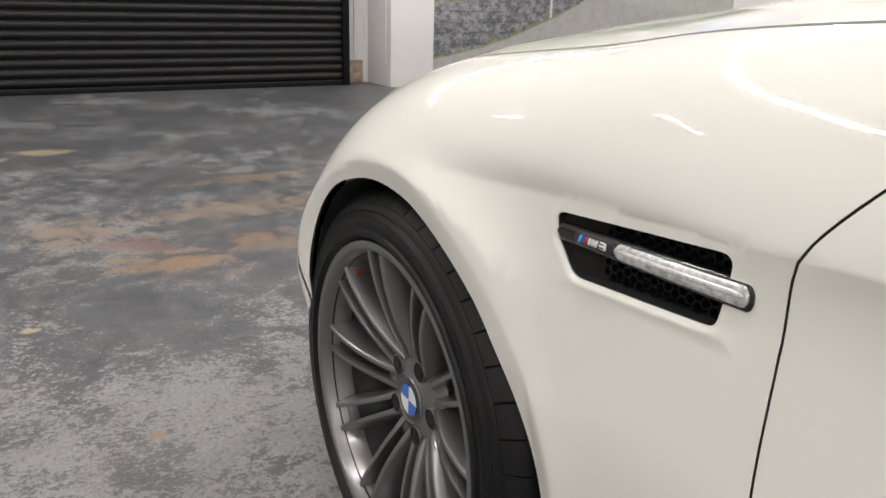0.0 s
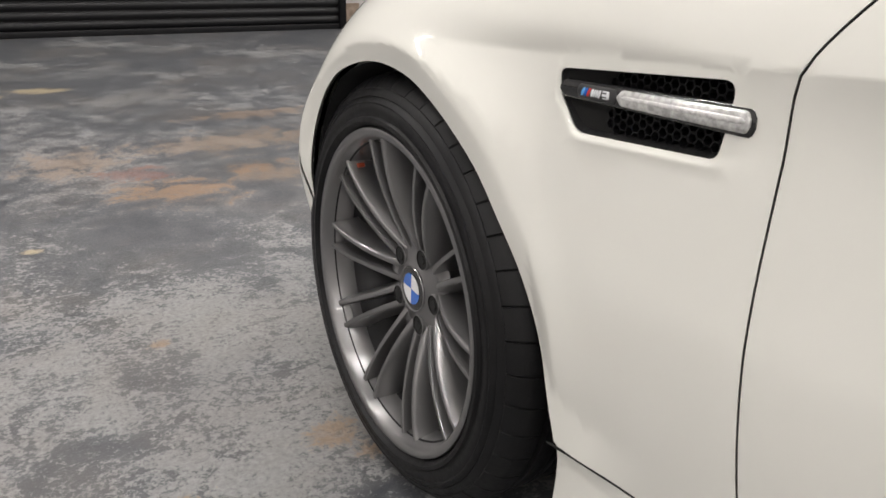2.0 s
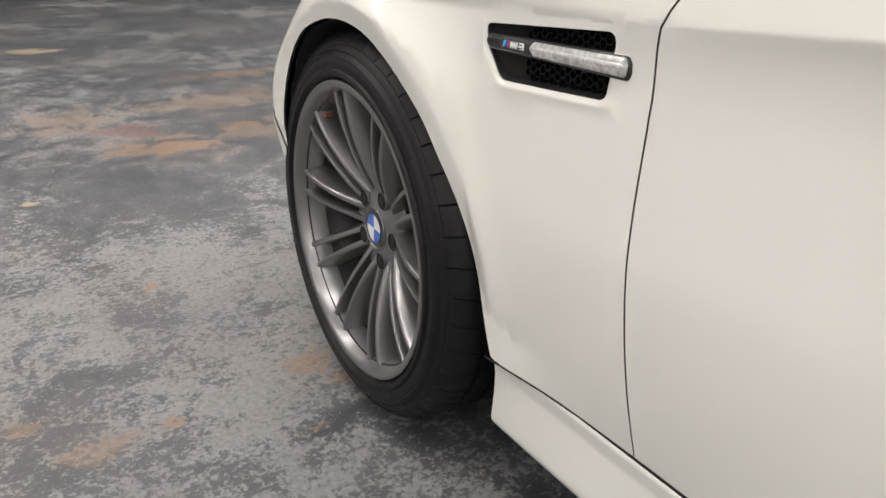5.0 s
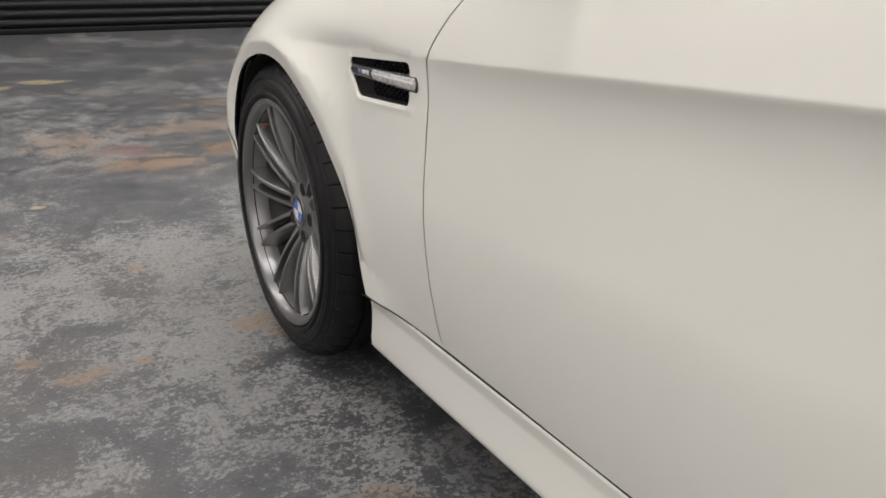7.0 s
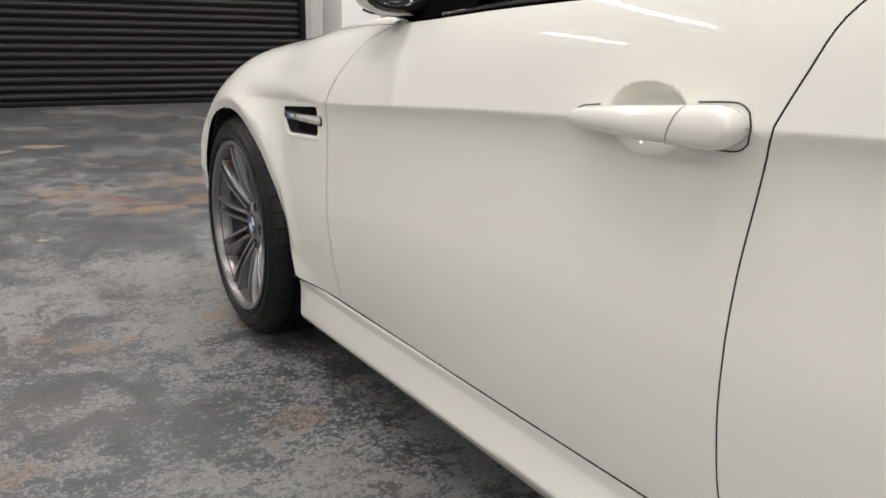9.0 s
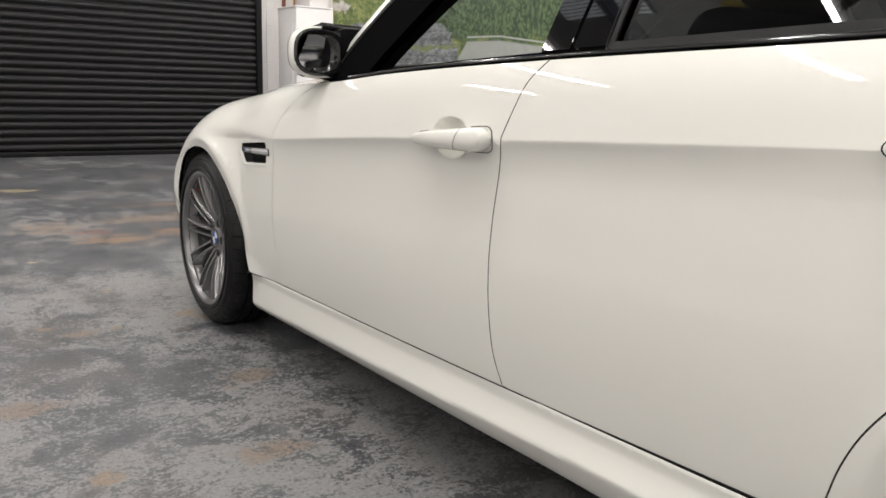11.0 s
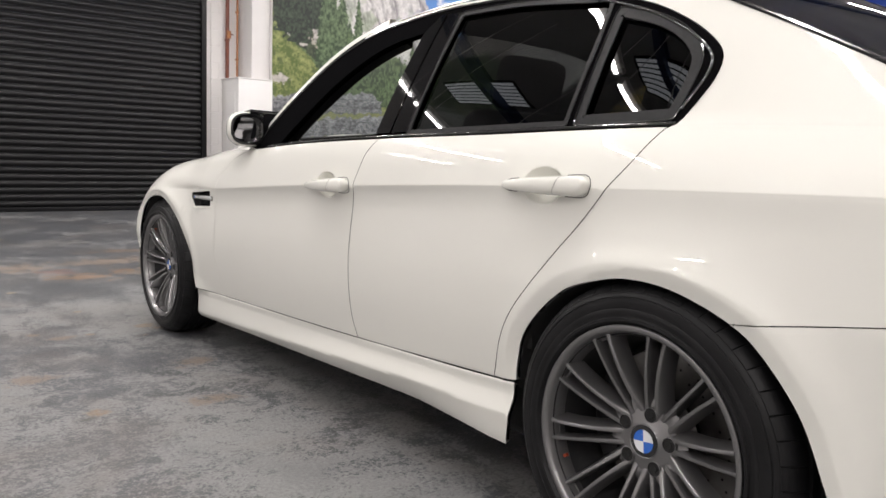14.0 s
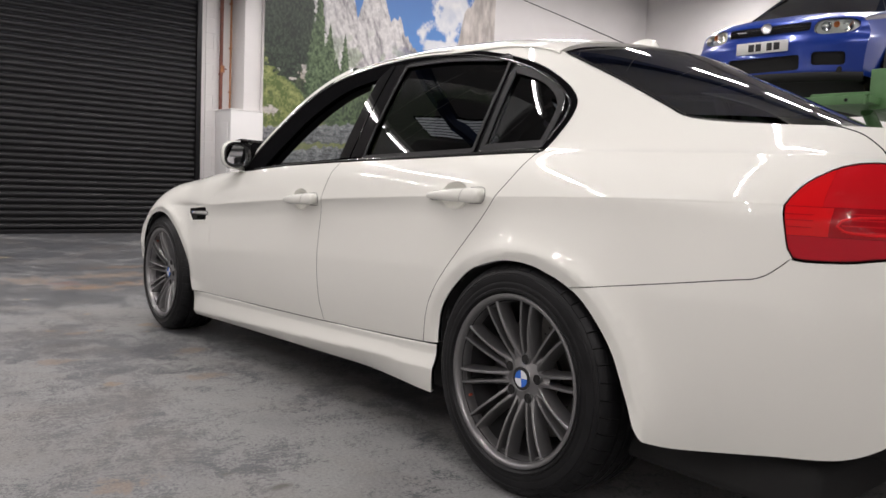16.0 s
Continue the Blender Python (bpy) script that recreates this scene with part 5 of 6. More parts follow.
def build_vent(car, s):
    """The gill behind the front wheel: a dark honeycomb pocket with a bright blade across it."""
    lp = VENT
    vent = part("side_vent", skin(shrink(lp, -0.002), lambda y, z: body_x(y, z) - 0.026, (), 0.03, flange=0, side=s), DARK, car, "black honeycomb side vent")
    bm = bmesh.new()
    n = len(lp)
    xs = side_x(lp[:, 0], lp[:, 1])
    a = [bm.verts.new((s * (x - 0.0015), y, z)) for x, (y, z) in zip(xs, lp)]
    b = [bm.verts.new((s * (x - 0.022), y, z)) for x, (y, z) in zip(xs, shrink(lp, 0.003))]
    for k in range(n):
        bm.faces.new((a[k], a[(k + 1) % n], b[(k + 1) % n], b[k]))
    part("vent_wall", finish(bm), BLACK_MATT, vent)
    # honeycomb of thin walls in the rear two thirds
    bm = bmesh.new()
    r = 0.0054
    c = np.array([(-0.385 - i * r * 1.55, 0.622 + j * r * 1.78 + (r * 0.89 if i % 2 else 0) - i * r * 1.55 * -0.07) for i in range(20) for j in range(10)])
    for cy, cz in c[inside(shrink(lp, 0.003), c)]:
        x = float(body_x(cy, cz)) - 0.015
        rings = []
        for scale, deep in ((1.0, 0.0), (0.86, 0.0), (0.82, 0.009)):
            rings.append([bm.verts.new((s * (x - deep), cy + r * scale * math.cos(math.pi / 3 * k), cz + r * scale * math.sin(math.pi / 3 * k))) for k in range(6)])
        for q, w in zip(rings, rings[1:]):
            for k in range(6):
                bm.faces.new((q[k], q[(k + 1) % 6], w[(k + 1) % 6], w[k]))
    part("honeycomb", finish(bm, False), HONEY, vent)
    # smooth sloping throat ahead of the honeycomb
    part("throat", skin(clip_loop(shrink(lp, 0.002), -0.385, 9, 0, 2), lambda y, z: body_x(y, z) - 0.008 - 0.012 * np.clip((-0.327 - y) / 0.055, 0, 1), (), 0.02, flange=0, side=s), DARK, vent)

    def bar(y0, y1, out, half0, half1, dz=0.0, slant=0.0, blunt=0.006):
        rows, m, n = [], 30, 20
        for i in range(m + 1):
            u = 0.5 - 0.5 * math.cos(math.pi * i / m)
            y = y0 + (y1 - y0) * u
            z = 0.668 + 0.0075 * (y + 0.325) / (-0.231) + dz
            hh = half0 + (half1 - half0) * u
            end = min(u, 1 - u) * abs(y1 - y0) / min(blunt, 0.45 * abs(y1 - y0))
            if end < 1:
                hh *= math.sqrt(max(0.12, 1 - (1 - end) ** 2))
            x = float(body_x(y, z))
            ring = []
            for k in range(n):
                a = 2 * math.pi * k / n
                ca, sa = math.cos(a), math.sin(a)
                dzz = hh * math.copysign(abs(sa) ** 0.7, sa)
                ring.append((s * (x - 0.008 + (out + 0.008) * (0.5 + 0.5 * math.copysign(abs(ca) ** 0.45, ca))), y + slant * dzz, z + dzz))
            rows.append(ring)
        bm = loft(rows, closed=True)
        bm.verts.ensure_lookup_table()
        bm.faces.new([bm.verts[k] for k in range(n)][::-1])
        bm.faces.new([bm.verts[k] for k in range(len(bm.verts) - n, len(bm.verts))])
        bmesh.ops.recalc_face_normals(bm, faces=bm.faces)
        return bm
    blade = part("vent_blade", bar(-0.3265, -0.5575, 0.0020, 0.0088, 0.0125), BLACK_GLOSS, vent, "gloss black blade")
    part("side_repeater", bar(-0.410, -0.5540, 0.0042, 0.0078, 0.0094), LENS, blade, "clear ribbed side repeater lens")
    part("repeater_core", bar(-0.416, -0.5500, 0.0048, 0.0026, 0.0036, 0.0010), LENS_CORE, blade)
    part("blade_groove", bar(-0.330, -0.352, 0.0024, 0.0007, 0.0007, 0.002), DARK, blade)
    part("badge_plate", bar(-0.3535, -0.4085, 0.0030, 0.0076, 0.0079, 0.0, 0.0, 0.004), BADGE, blade)
    for k, mt in enumerate((LIGHT_BLUE, BLUE, RED_STRIPE)):
        part("badge_stripe", bar(-0.3600 - 0.0042 * k, -0.3636 - 0.0042 * k, 0.0036, 0.0052, 0.0052, 0.0, -0.45, 0.0006), mt, blade)
    for y0, w in ((-0.3735, 0.0030), (-0.3772, 0.0022), (-0.3802, 0.0022), (-0.3832, 0.0034), (-0.3890, 0.0095)):
        part("badge_bar", bar(y0, y0 - w, 0.0036, 0.0050, 0.0050, 0.0, -0.30 if w < 0.005 else 0.0, 0.0006), SILVER, blade)
    part("badge_bar", bar(-0.3895, -0.3955, 0.0039, 0.0011, 0.0011, 0.0018, 0.0, 0.0006), BADGE, blade)
    part("badge_bar", bar(-0.3895, -0.3955, 0.0039, 0.0011, 0.0011, -0.0018, 0.0, 0.0006), BADGE, blade)


def build_wheel(car, name, x, y, z, tyre_r, width, s, spin=0.0, valve_at=0.9):
    """One alloy wheel with its tyre; the outer face looks to s * x."""
    w = new(name)
    w.parent = car
    w.matrix_basis = pose(x, y, z)
    hw = width / 2
    o = lambda a: s * a   # outwards
    T = tyre_r
    prof = [(0.222, -hw + 0.02), (0.236, -hw + 0.006), (0.262, -hw), (T - 0.032, -hw + 0.004), (T - 0.012, -hw + 0.014), (T - 0.002, -hw + 0.034)]
    for gx in (-0.060, -0.021, 0.021, 0.060):
        prof += [(T, gx - 0.0062), (T - 0.007, gx - 0.0045), (T - 0.007, gx + 0.0045), (T, gx + 0.0062)]
    first_block = len(prof)
    prof += [(T - 0.0012, hw - 0.040), (T - 0.0034, hw - 0.031), (T - 0.0075, hw - 0.0225), (T - 0.0135, hw - 0.0150), (T - 0.0195, hw - 0.0098)]
    last_block = len(prof)
    prof += [(T - 0.0215, hw - 0.0098), (T - 0.0235, hw - 0.0070), (T - 0.031, hw - 0.0035), (T - 0.0325, hw - 0.0048), (T - 0.034, hw - 0.0028), (0.279, hw + 0.0012), (0.2765, hw + 0.0004), (0.2745, hw + 0.0016), (0.266, hw + 0.0018), (0.262, hw + 0.0005),
             (0.2595, hw + 0.0010), (0.2575, hw + 0.0048), (0.2520, hw + 0.0052), (0.2490, hw + 0.0020), (0.2455, hw - 0.0045), (0.236, hw - 0.012), (0.222, hw - 0.02)]
    blocks, cells = 46, 10
    n_a = blocks * cells
    rows = []
    for i, (r, ax) in enumerate(prof):
        row = []
        for k in range(n_a):
            cut_in = 0.0026 if first_block <= i < last_block and k % cells == 0 else 0.0
            an = 2 * math.pi * (k + (-0.6 if k % cells == 1 else 0.6 if k % cells == cells - 1 else 0)) / n_a + 0.5 * max(0.0, ax) * s
            row.append((s * (ax - 0.3 * cut_in), (r - cut_in) * math.cos(an), (r - cut_in) * math.sin(an)))
        rows.append(row)
    tyre = part("tyre", finish(loft(rows, closed=True), True, 34), TYRE, w, "black low-profile tyre")
    # lettering on the sidewall stays a raised plain band
    for a0 in (0.6, 2.7, 4.8):
        bm = bmesh.new()
        n = 14
        va = [bm.verts.new((o(hw + 0.0014), 0.266 * math.cos(a0 + 0.05 * k), 0.266 * math.sin(a0 + 0.05 * k))) for k in range(n)]
        vb = [bm.verts.new((o(hw + 0.0010), 0.274 * math.cos(a0 + 0.05 * k), 0.274 * math.sin(a0 + 0.05 * k))) for k in range(n)]
        for k in range(0, n - 1):
            if k % 3 != 2:
                bm.faces.new((va[k], va[k + 1], vb[k + 1], vb[k]))
        part("sidewall_relief", bm, TYRE, tyre)
    # rim barrel and lip
    lip = [(0.2415, o(hw - 0.012)), (0.2440, o(hw - 0.005)), (0.2430, o(hw - 0.0005)), (0.2395, o(hw + 0.0008)), (0.2340, o(hw)), (0.2305, o(hw - 0.003)), (0.2280, o(hw - 0.009)), (0.2250, o(hw - 0.018)), (0.2210, o(hw - 0.030)), (0.2180, o(hw - 0.050))]
    rim = part("rim", finish(lathe(lip, 96), True), RIM, w, "anthracite alloy rim with ten twin spokes")
    # darker metal than the lip: shade behind the spokes is in its colour
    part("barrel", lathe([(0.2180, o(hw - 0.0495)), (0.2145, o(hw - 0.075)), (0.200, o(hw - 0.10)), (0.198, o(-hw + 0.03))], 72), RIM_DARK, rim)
    # spokes: ten pairs, arched, from the hub out to the lip
    face = hw - 0.050

    half_w = curve([0.05, 0.075, 0.11, 0.16, 0.205, 0.236], [0.0110, 0.0108, 0.0120, 0.0147, 0.0178, 0.0205])
    arch = lambda u: (face - 0.007) + 0.043 * (1 - (1 - u) ** 2.1)

    def rib(mid, sg):
        """One blade of a pair: a narrow crest, a steep wall to its twin and a wide flank to the window."""
        rows, n = [], 22
        for i in range(n + 1):
            u = i / n
            r = 0.058 + (0.2350 - 0.058) * u
            an = mid + sg * float(half_w(r)) / r
            ax = arch(u)
            horn = max(0.0, (u - 0.86) / 0.14) ** 2
            root = (1 - u) ** 3
            fl = 1.0 + 0.9 * root + 0.7 * horn
            c, sn = math.cos(an), math.sin(an)
            ring = []
            for off, deep in ((-0.0050, 0.040), (-0.0042, 0.014), (-0.0038, 0.0030), (-0.0030, 0.0006), (0.0018, 0.0), (0.0034, 0.0010), (0.0044, 0.0045), (0.0068, 0.0130), (0.0098, 0.0280), (0.0116, 0.044)):
                t = sg * off * (fl if off > 0 else 1.0 + 0.6 * horn)
                ring.append((o(ax - deep), r * c - t * sn, r * sn + t * c))
            rows.append(ring)
        return finish(loft(rows, closed=True), True, 48)
    for k in range(10):
        mid = spin + 2 * math.pi * k / 10
        for sg in (-1, 1):
            part("spoke", rib(mid, sg), RIM, rim)
        # the saddle that joins the pair at the hub, and the deep shelf at the lip
        for u0, u1, d0, d1 in ((0.0, 0.20, 0.001, 0.020), (0.90, 1.0, 0.016, 0.010)):
            rows = []
            for i in range(9):
                v = i / 8
                u = u0 + (u1 - u0) * v
                r = 0.058 + (0.2350 - 0.058) * u
                row = []
                for j in range(7):
                    q = -1 + j / 3
                    dip = (d0 + (d1 - d0) * v * v) + 0.003 * (1 - q * q)
                    an = mid + q * float(half_w(r)) / r
                    row.append((o(arch(u) - dip), r * math.cos(an), r * math.sin(an)))
                rows.append(row)
            part("spoke_web", finish(loft(rows), True), RIM, rim)
    # hub
    hub = [(0.0, o(face - 0.001)), (0.034, o(face - 0.001)), (0.036, o(face + 0.001)), (0.040, o(face - 0.001)), (0.050, o(face - 0.004)), (0.072, o(face - 0.010)), (0.080, o(face - 0.022)), (0.080, o(face - 0.07))]
    part("hub", lathe(hub, 60), RIM, rim)
    for k in range(5):
        an = spin + 2 * math.pi * (k + 0.5) / 5
        cy, cz = 0.0575 * math.cos(an), 0.0575 * math.sin(an)
        bm = lathe([(0.0, 0.0), (0.0142, 0.0), (0.0146, o(0.0016))], 20)
        part("bolt_recess", bm, DARK, rim, m=pose(o(face - 0.0020), cy, cz))
        part("recess_ring", lathe([(0.0144, o(0.0)), (0.0148, o(0.0018)), (0.0158, o(0.0012)), (0.0164, o(-0.008))], 20), RIM, rim, m=pose(o(face - 0.0020), cy, cz))
        bm = lathe([(0.0, o(0.0015)), (0.0070, o(0.0015)), (0.0080, o(0.0)), (0.0080, o(-0.006))], 6)
        part("wheel_bolt", bm, DARK, rim, m=pose(o(face - 0.0015), cy, cz))
    # cap: dark ring with quartered enamel
    cap = part("hub_cap", lathe([(0.0, o(0.0035)), (0.022, o(0.0035)), (0.0345, o(0.002)), (0.0345, o(-0.001))], 40), BLACK_GLOSS, w, "dark hub cap with blue and white quarters", m=pose(o(face), 0, 0))
    part("cap_ring", lathe([(0.0335, o(0.0022)), (0.0350, o(0.0036)), (0.0365, o(0.0018))], 40), RIM, cap)
    for k in range(4):
        bm = bmesh.new()
        vs = [bm.verts.new((o(0.0042), 0, 0))]
        for i in range(9):
            an = spin * 0.7 + math.pi / 2 * (k + i / 8)
            vs.append(bm.verts.new((o(0.0042), 0.0240 * math.cos(an), 0.0240 * math.sin(an))))
        bm.faces.new(vs)
        part("cap_quarter", bm, (BLUE, SILVER)[k % 2], cap)
    # brake disc and caliper
    part("brake_disc", lathe([(0.075, o(-0.004)), (0.176, o(-0.004)), (0.178, o(-0.008)), (0.178, o(-0.028)), (0.1, o(-0.03))], 60), STEEL, w)
    bm = bmesh.new()
    for k in range(60):
        an = 2 * math.pi * k / 60
        r = (0.120, 0.140, 0.160)[k % 3]
        bm.faces.new([bm.verts.new((o(-0.0034), r * math.cos(an) + 0.0032 * math.cos(j), r * math.sin(an) + 0.0032 * math.sin(j))) for j in np.linspace(0, 2 * math.pi, 7)[:-1]])
    tagged(part("disc_holes", bm, DARK, w), kind="stuff")
    rows = []
    for i in range(13):
        an = math.pi + (-0.55 + 1.1 * i / 12) * (1 if y > -1 else -1) + (0 if y > -1 else math.pi)
        rows.append([(o(a), r * math.cos(an), r * math.sin(an)) for r, a in ((0.130, 0.004), (0.135, 0.016), (0.178, 0.018), (0.190, 0.008), (0.190, -0.06), (0.130, -0.06))])
    part("brake_caliper", solid(loft(rows, closed=True), 0.002), RIM_DARK, w)
    # black disc added across the wheel, standing for the darkness inside it
    part("wheel_shade_disc", lathe([(0.0, o(-0.05)), (0.198, o(-0.055))], 40), DARK, w)
    bm = tube([(o(hw - 0.034), 0, 0), (o(hw - 0.024), 0, 0)], 0.0038, 8)
    an = valve_at
    part("valve_cap", bm, VALVE, w, m=pose(0, 0.209 * math.cos(an), 0.209 * math.sin(an)))
    return w


def section(x0, z0, x1, z1, xe, ze, n=14):
    """A quadratic curve from (x0, z0) over a control to (xe, ze)."""
    return [((1 - u) ** 2 * x0 + 2 * u * (1 - u) * x1 + u * u * xe, (1 - u) ** 2 * z0 + 2 * u * (1 - u) * z1 + u * u * ze) for u in np.linspace(0, 1, n) ** 1.3]


trim_z = curve([p[0] for p in TRIM[:14]], [p[1] for p in TRIM[:14]])
roof_mid = curve([-1.30, -1.42, -1.6, -1.9, -2.2, -2.45, -2.62, -2.75], [1.365, 1.385, 1.405, 1.418, 1.412, 1.388, 1.358, 1.32])
rail_z = curve([-1.30, -1.45, -1.6, -1.78, -1.95, -2.1, -2.25, -2.42, -2.55, -2.65, -2.75], [1.246, 1.291, 1.313, 1.330, 1.334, 1.330, 1.329, 1.325, 1.305, 1.275, 1.235])


def mirrored(half):
    """A row of (x, y, z) with x <= 0, carried over to the other side."""
    return half + [(-x, y, z) for x, y, z in half[-2::-1]]


def build_top(car):
    # roof
    rows = []
    for y in np.linspace(-1.38, -2.63, 60):
        zt = float(rail_z(y))
        xt = float(cabin_x(y, zt)) + 0.007
        zm = float(roof_mid(y))
        sec = section(-xt, zt, -xt + 0.06, zm - 0.004, 0, zm, 20)
        k = np.clip((y + 1.6) / 0.22, 0, 1)
        kr = np.clip((-2.4 - y) / 0.23, 0, 1)
        rows.append(mirrored([(x, y + k * 0.05 * (1 - (x / xt) ** 2) - kr * 0.06 * (1 - (x / xt) ** 2), z) for x, z in sec]))
    part("roof", solid(loft(rows), 0.012), WHITE, car)
    rows = [[(x * 0.97, y, z - 0.022) for x, y, z in r] for r in rows]
    part("headliner", loft(rows), BLACK_MATT, car)
    # front pillars and windscreen
    ws_base = lambda v: Vector((0.70 * v, -0.50 - 0.33 * abs(v) ** 2.4, 0.915 - 0.030 * v * v))
    for s in (-1, 1):
        rows = []
        for u in np.linspace(0, 1, 26):
            y = -0.79 + (-1.50 + 0.79) * u
            z = float(trim_z(y))
            x = float(cabin_x(y, z)) + 0.004
            rows.append([(s * x, y, z), (s * (x - 0.006), y + 0.012, z + 0.013), (s * (x - 0.024), y + 0.030, z + 0.024), (s * (x - 0.050), y + 0.040, z + 0.028), (s * (x - 0.062), y + 0.035, z + 0.018), (s * (x - 0.055), y - 0.01, z - 0.02)])
        part("front_pillar", loft(rows), WHITE, car)
        rows = []
        for u in np.linspace(0, 1, 20):
            y = -0.80 + (-1.46 + 0.80) * u
            z = float(trim_z(y))
            x = float(cabin_x(y, z)) - 0.03
            rows.append([(s * x, y - 0.03, z - 0.02), (s * (x - 0.05), y + 0.03, z + 0.01), (s * (x - 0.09), y - 0.01, z - 0.02), (s * (x - 0.05), y - 0.06, z - 0.06)])
        part("pillar_lining", loft(rows, closed=True), BLACK_MATT, car)
    rows = []
    for u in np.linspace(0, 1, 24):
        row = []
        for v in np.linspace(-1, 1, 31):
            yb = -0.50 - 0.30 * abs(v) ** 2.2
            yt = -1.345 - 0.075 * v * v
            y = yb + (yt - yb) * u
            zt = 1.375 - 0.085 * v * v
            zb = 0.925 - 0.032 * v * v
            z = zb + (zt - zb) * (u + 0.10 * u * (1 - u))
            xw = 0.755 + (0.545 - 0.755) * u
            row.append((xw * v, y, z))
        rows.append(row)
    p = part("windscreen", loft(rows), GLASS_CLEAR, car)
    p.visible_shadow = False
    # rear screen
    SC = [(-2.655, 1.282), (-2.873, 1.184), (-3.023, 1.113), (-3.11, 1.072)]
    sy = curve([0, 0.45, 0.8, 1], [p[0] for p in SC])
    sz = curve([0, 0.45, 0.8, 1], [p[1] for p in SC])
    rows = []
    for u in np.linspace(0, 1, 24):
        y, z = float(sy(u)), float(sz(u))
        x = float(cabin_x(y, z)) + 0.001
        rows.append([(x * v, y - 0.12 * (1 - v * v) * u - 0.03 * (1 - v * v), z + (0.075 - 0.055 * u) * (1 - v * v)) for v in np.linspace(-1, 1, 31)])
    part("rear_screen", loft(rows), GLASS_REAR, car, "dark tinted rear screen")
    edge = tube([(-(float(cabin_x(float(sy(u)), float(sz(u)))) + 0.002), float(sy(u)), float(sz(u))) for u in np.linspace(0, 1, 24)], 0.005, 6)
    part("screen_seal", edge, BLACK_GLOSS, car)
    # boot lid
    rows = []
    for y in np.linspace(-3.06, -3.76, 30):
        zt = float(np.interp(-y, [3.0, 3.107, 3.186, 3.312, 3.458, 3.6, 3.76], [1.072, 1.066, 1.052, 1.042, 1.035, 1.028, 1.015]))
        xt = float(cabin_x(y, zt)) - 0.002
        rows.append(mirrored([(-x, y, zt + 0.022 * (1 - (x / xt) ** 2)) for x in np.linspace(xt, 0, 12)]))
    rows.append([(x, y - 0.02, z - 0.03) for x, y, z in rows[-1]])
    rows.append([(x * 0.98, -3.81, 0.96) for x, y, z in rows[-1]])
    rows.append([(x, -3.80, 0.77) for x, y, z in rows[-1]])
    part("boot_lid", solid(loft(rows), 0.01), WHITE, car)
    rows = [[(x, -3.80 - 0.02 * (1 - (x / 0.5) ** 2), z) for x in np.linspace(-0.5, 0.5, 12)] for z in (0.77, 0.6, 0.42, 0.3)]
    part("bumper_middle", solid(loft(rows), 0.02), WHITE, car)
    # bonnet
    rows = []
    for u in np.linspace(0, 1, 40):
        row = []
        for v in np.linspace(-1, 1, 41):
            yb = -0.48 - 0.30 * abs(v) ** 2.2
            y = yb + (0.76 - yb) * u
            yv = y
            zt = float(z_belt(yv)) - 0.003
            xt = float(body_x(yv, zt - 0.001)) - 0.003
            dome = 0.020 * np.clip(1 - (abs(v) / 0.45) ** 4, 0, 1) * np.clip(1 - u, 0, 1)
            row.append((xt * v, y, zt + (0.032 + 0.053 * (1 - u)) * (1 - v * v) ** 0.75 + dome))
        rows.append(row)
    part("bonnet", solid(loft(rows), 0.01), WHITE, car)
    rows = [[(x, 0.78 + 0.03 * (1 - (x / 0.5) ** 2), z) for x in np.linspace(-0.5, 0.5, 12)] for z in (0.58, 0.45, 0.2)]
    part("nose", solid(loft(rows), 0.02), WHITE, car)
    # wiper
    part("wiper", join(tube([(-0.62, -0.80, 0.925), (-0.30, -0.72, 0.955), (0.05, -0.64, 0.965)], 0.007, 6), tube([(-0.60, -0.83, 0.935), (-0.1, -0.70, 0.972)], 0.005, 6)), BLACK_MATT, car)
    # roof aerial
    rows = []
    for u in np.linspace(0, 1, 12):
        y = -2.40 - 0.13 * u
        h = 0.045 * math.sin(math.pi * min(1, 0.12 + 0.62 * u)) * (1 if u < 0.85 else (1 - u) / 0.15 * 0.9 + 0.1)
        rows.append([(-0.030 * (1 - 0.4 * u), y, float(roof_mid(y)) - 0.006), (-0.008, y - 0.02 * u, float(roof_mid(y)) + h), (0.008, y - 0.02 * u, float(roof_mid(y)) + h), (0.030 * (1 - 0.4 * u), y, float(roof_mid(y)) - 0.006)])
    part("aerial_fin", loft(rows), WHITE, car)


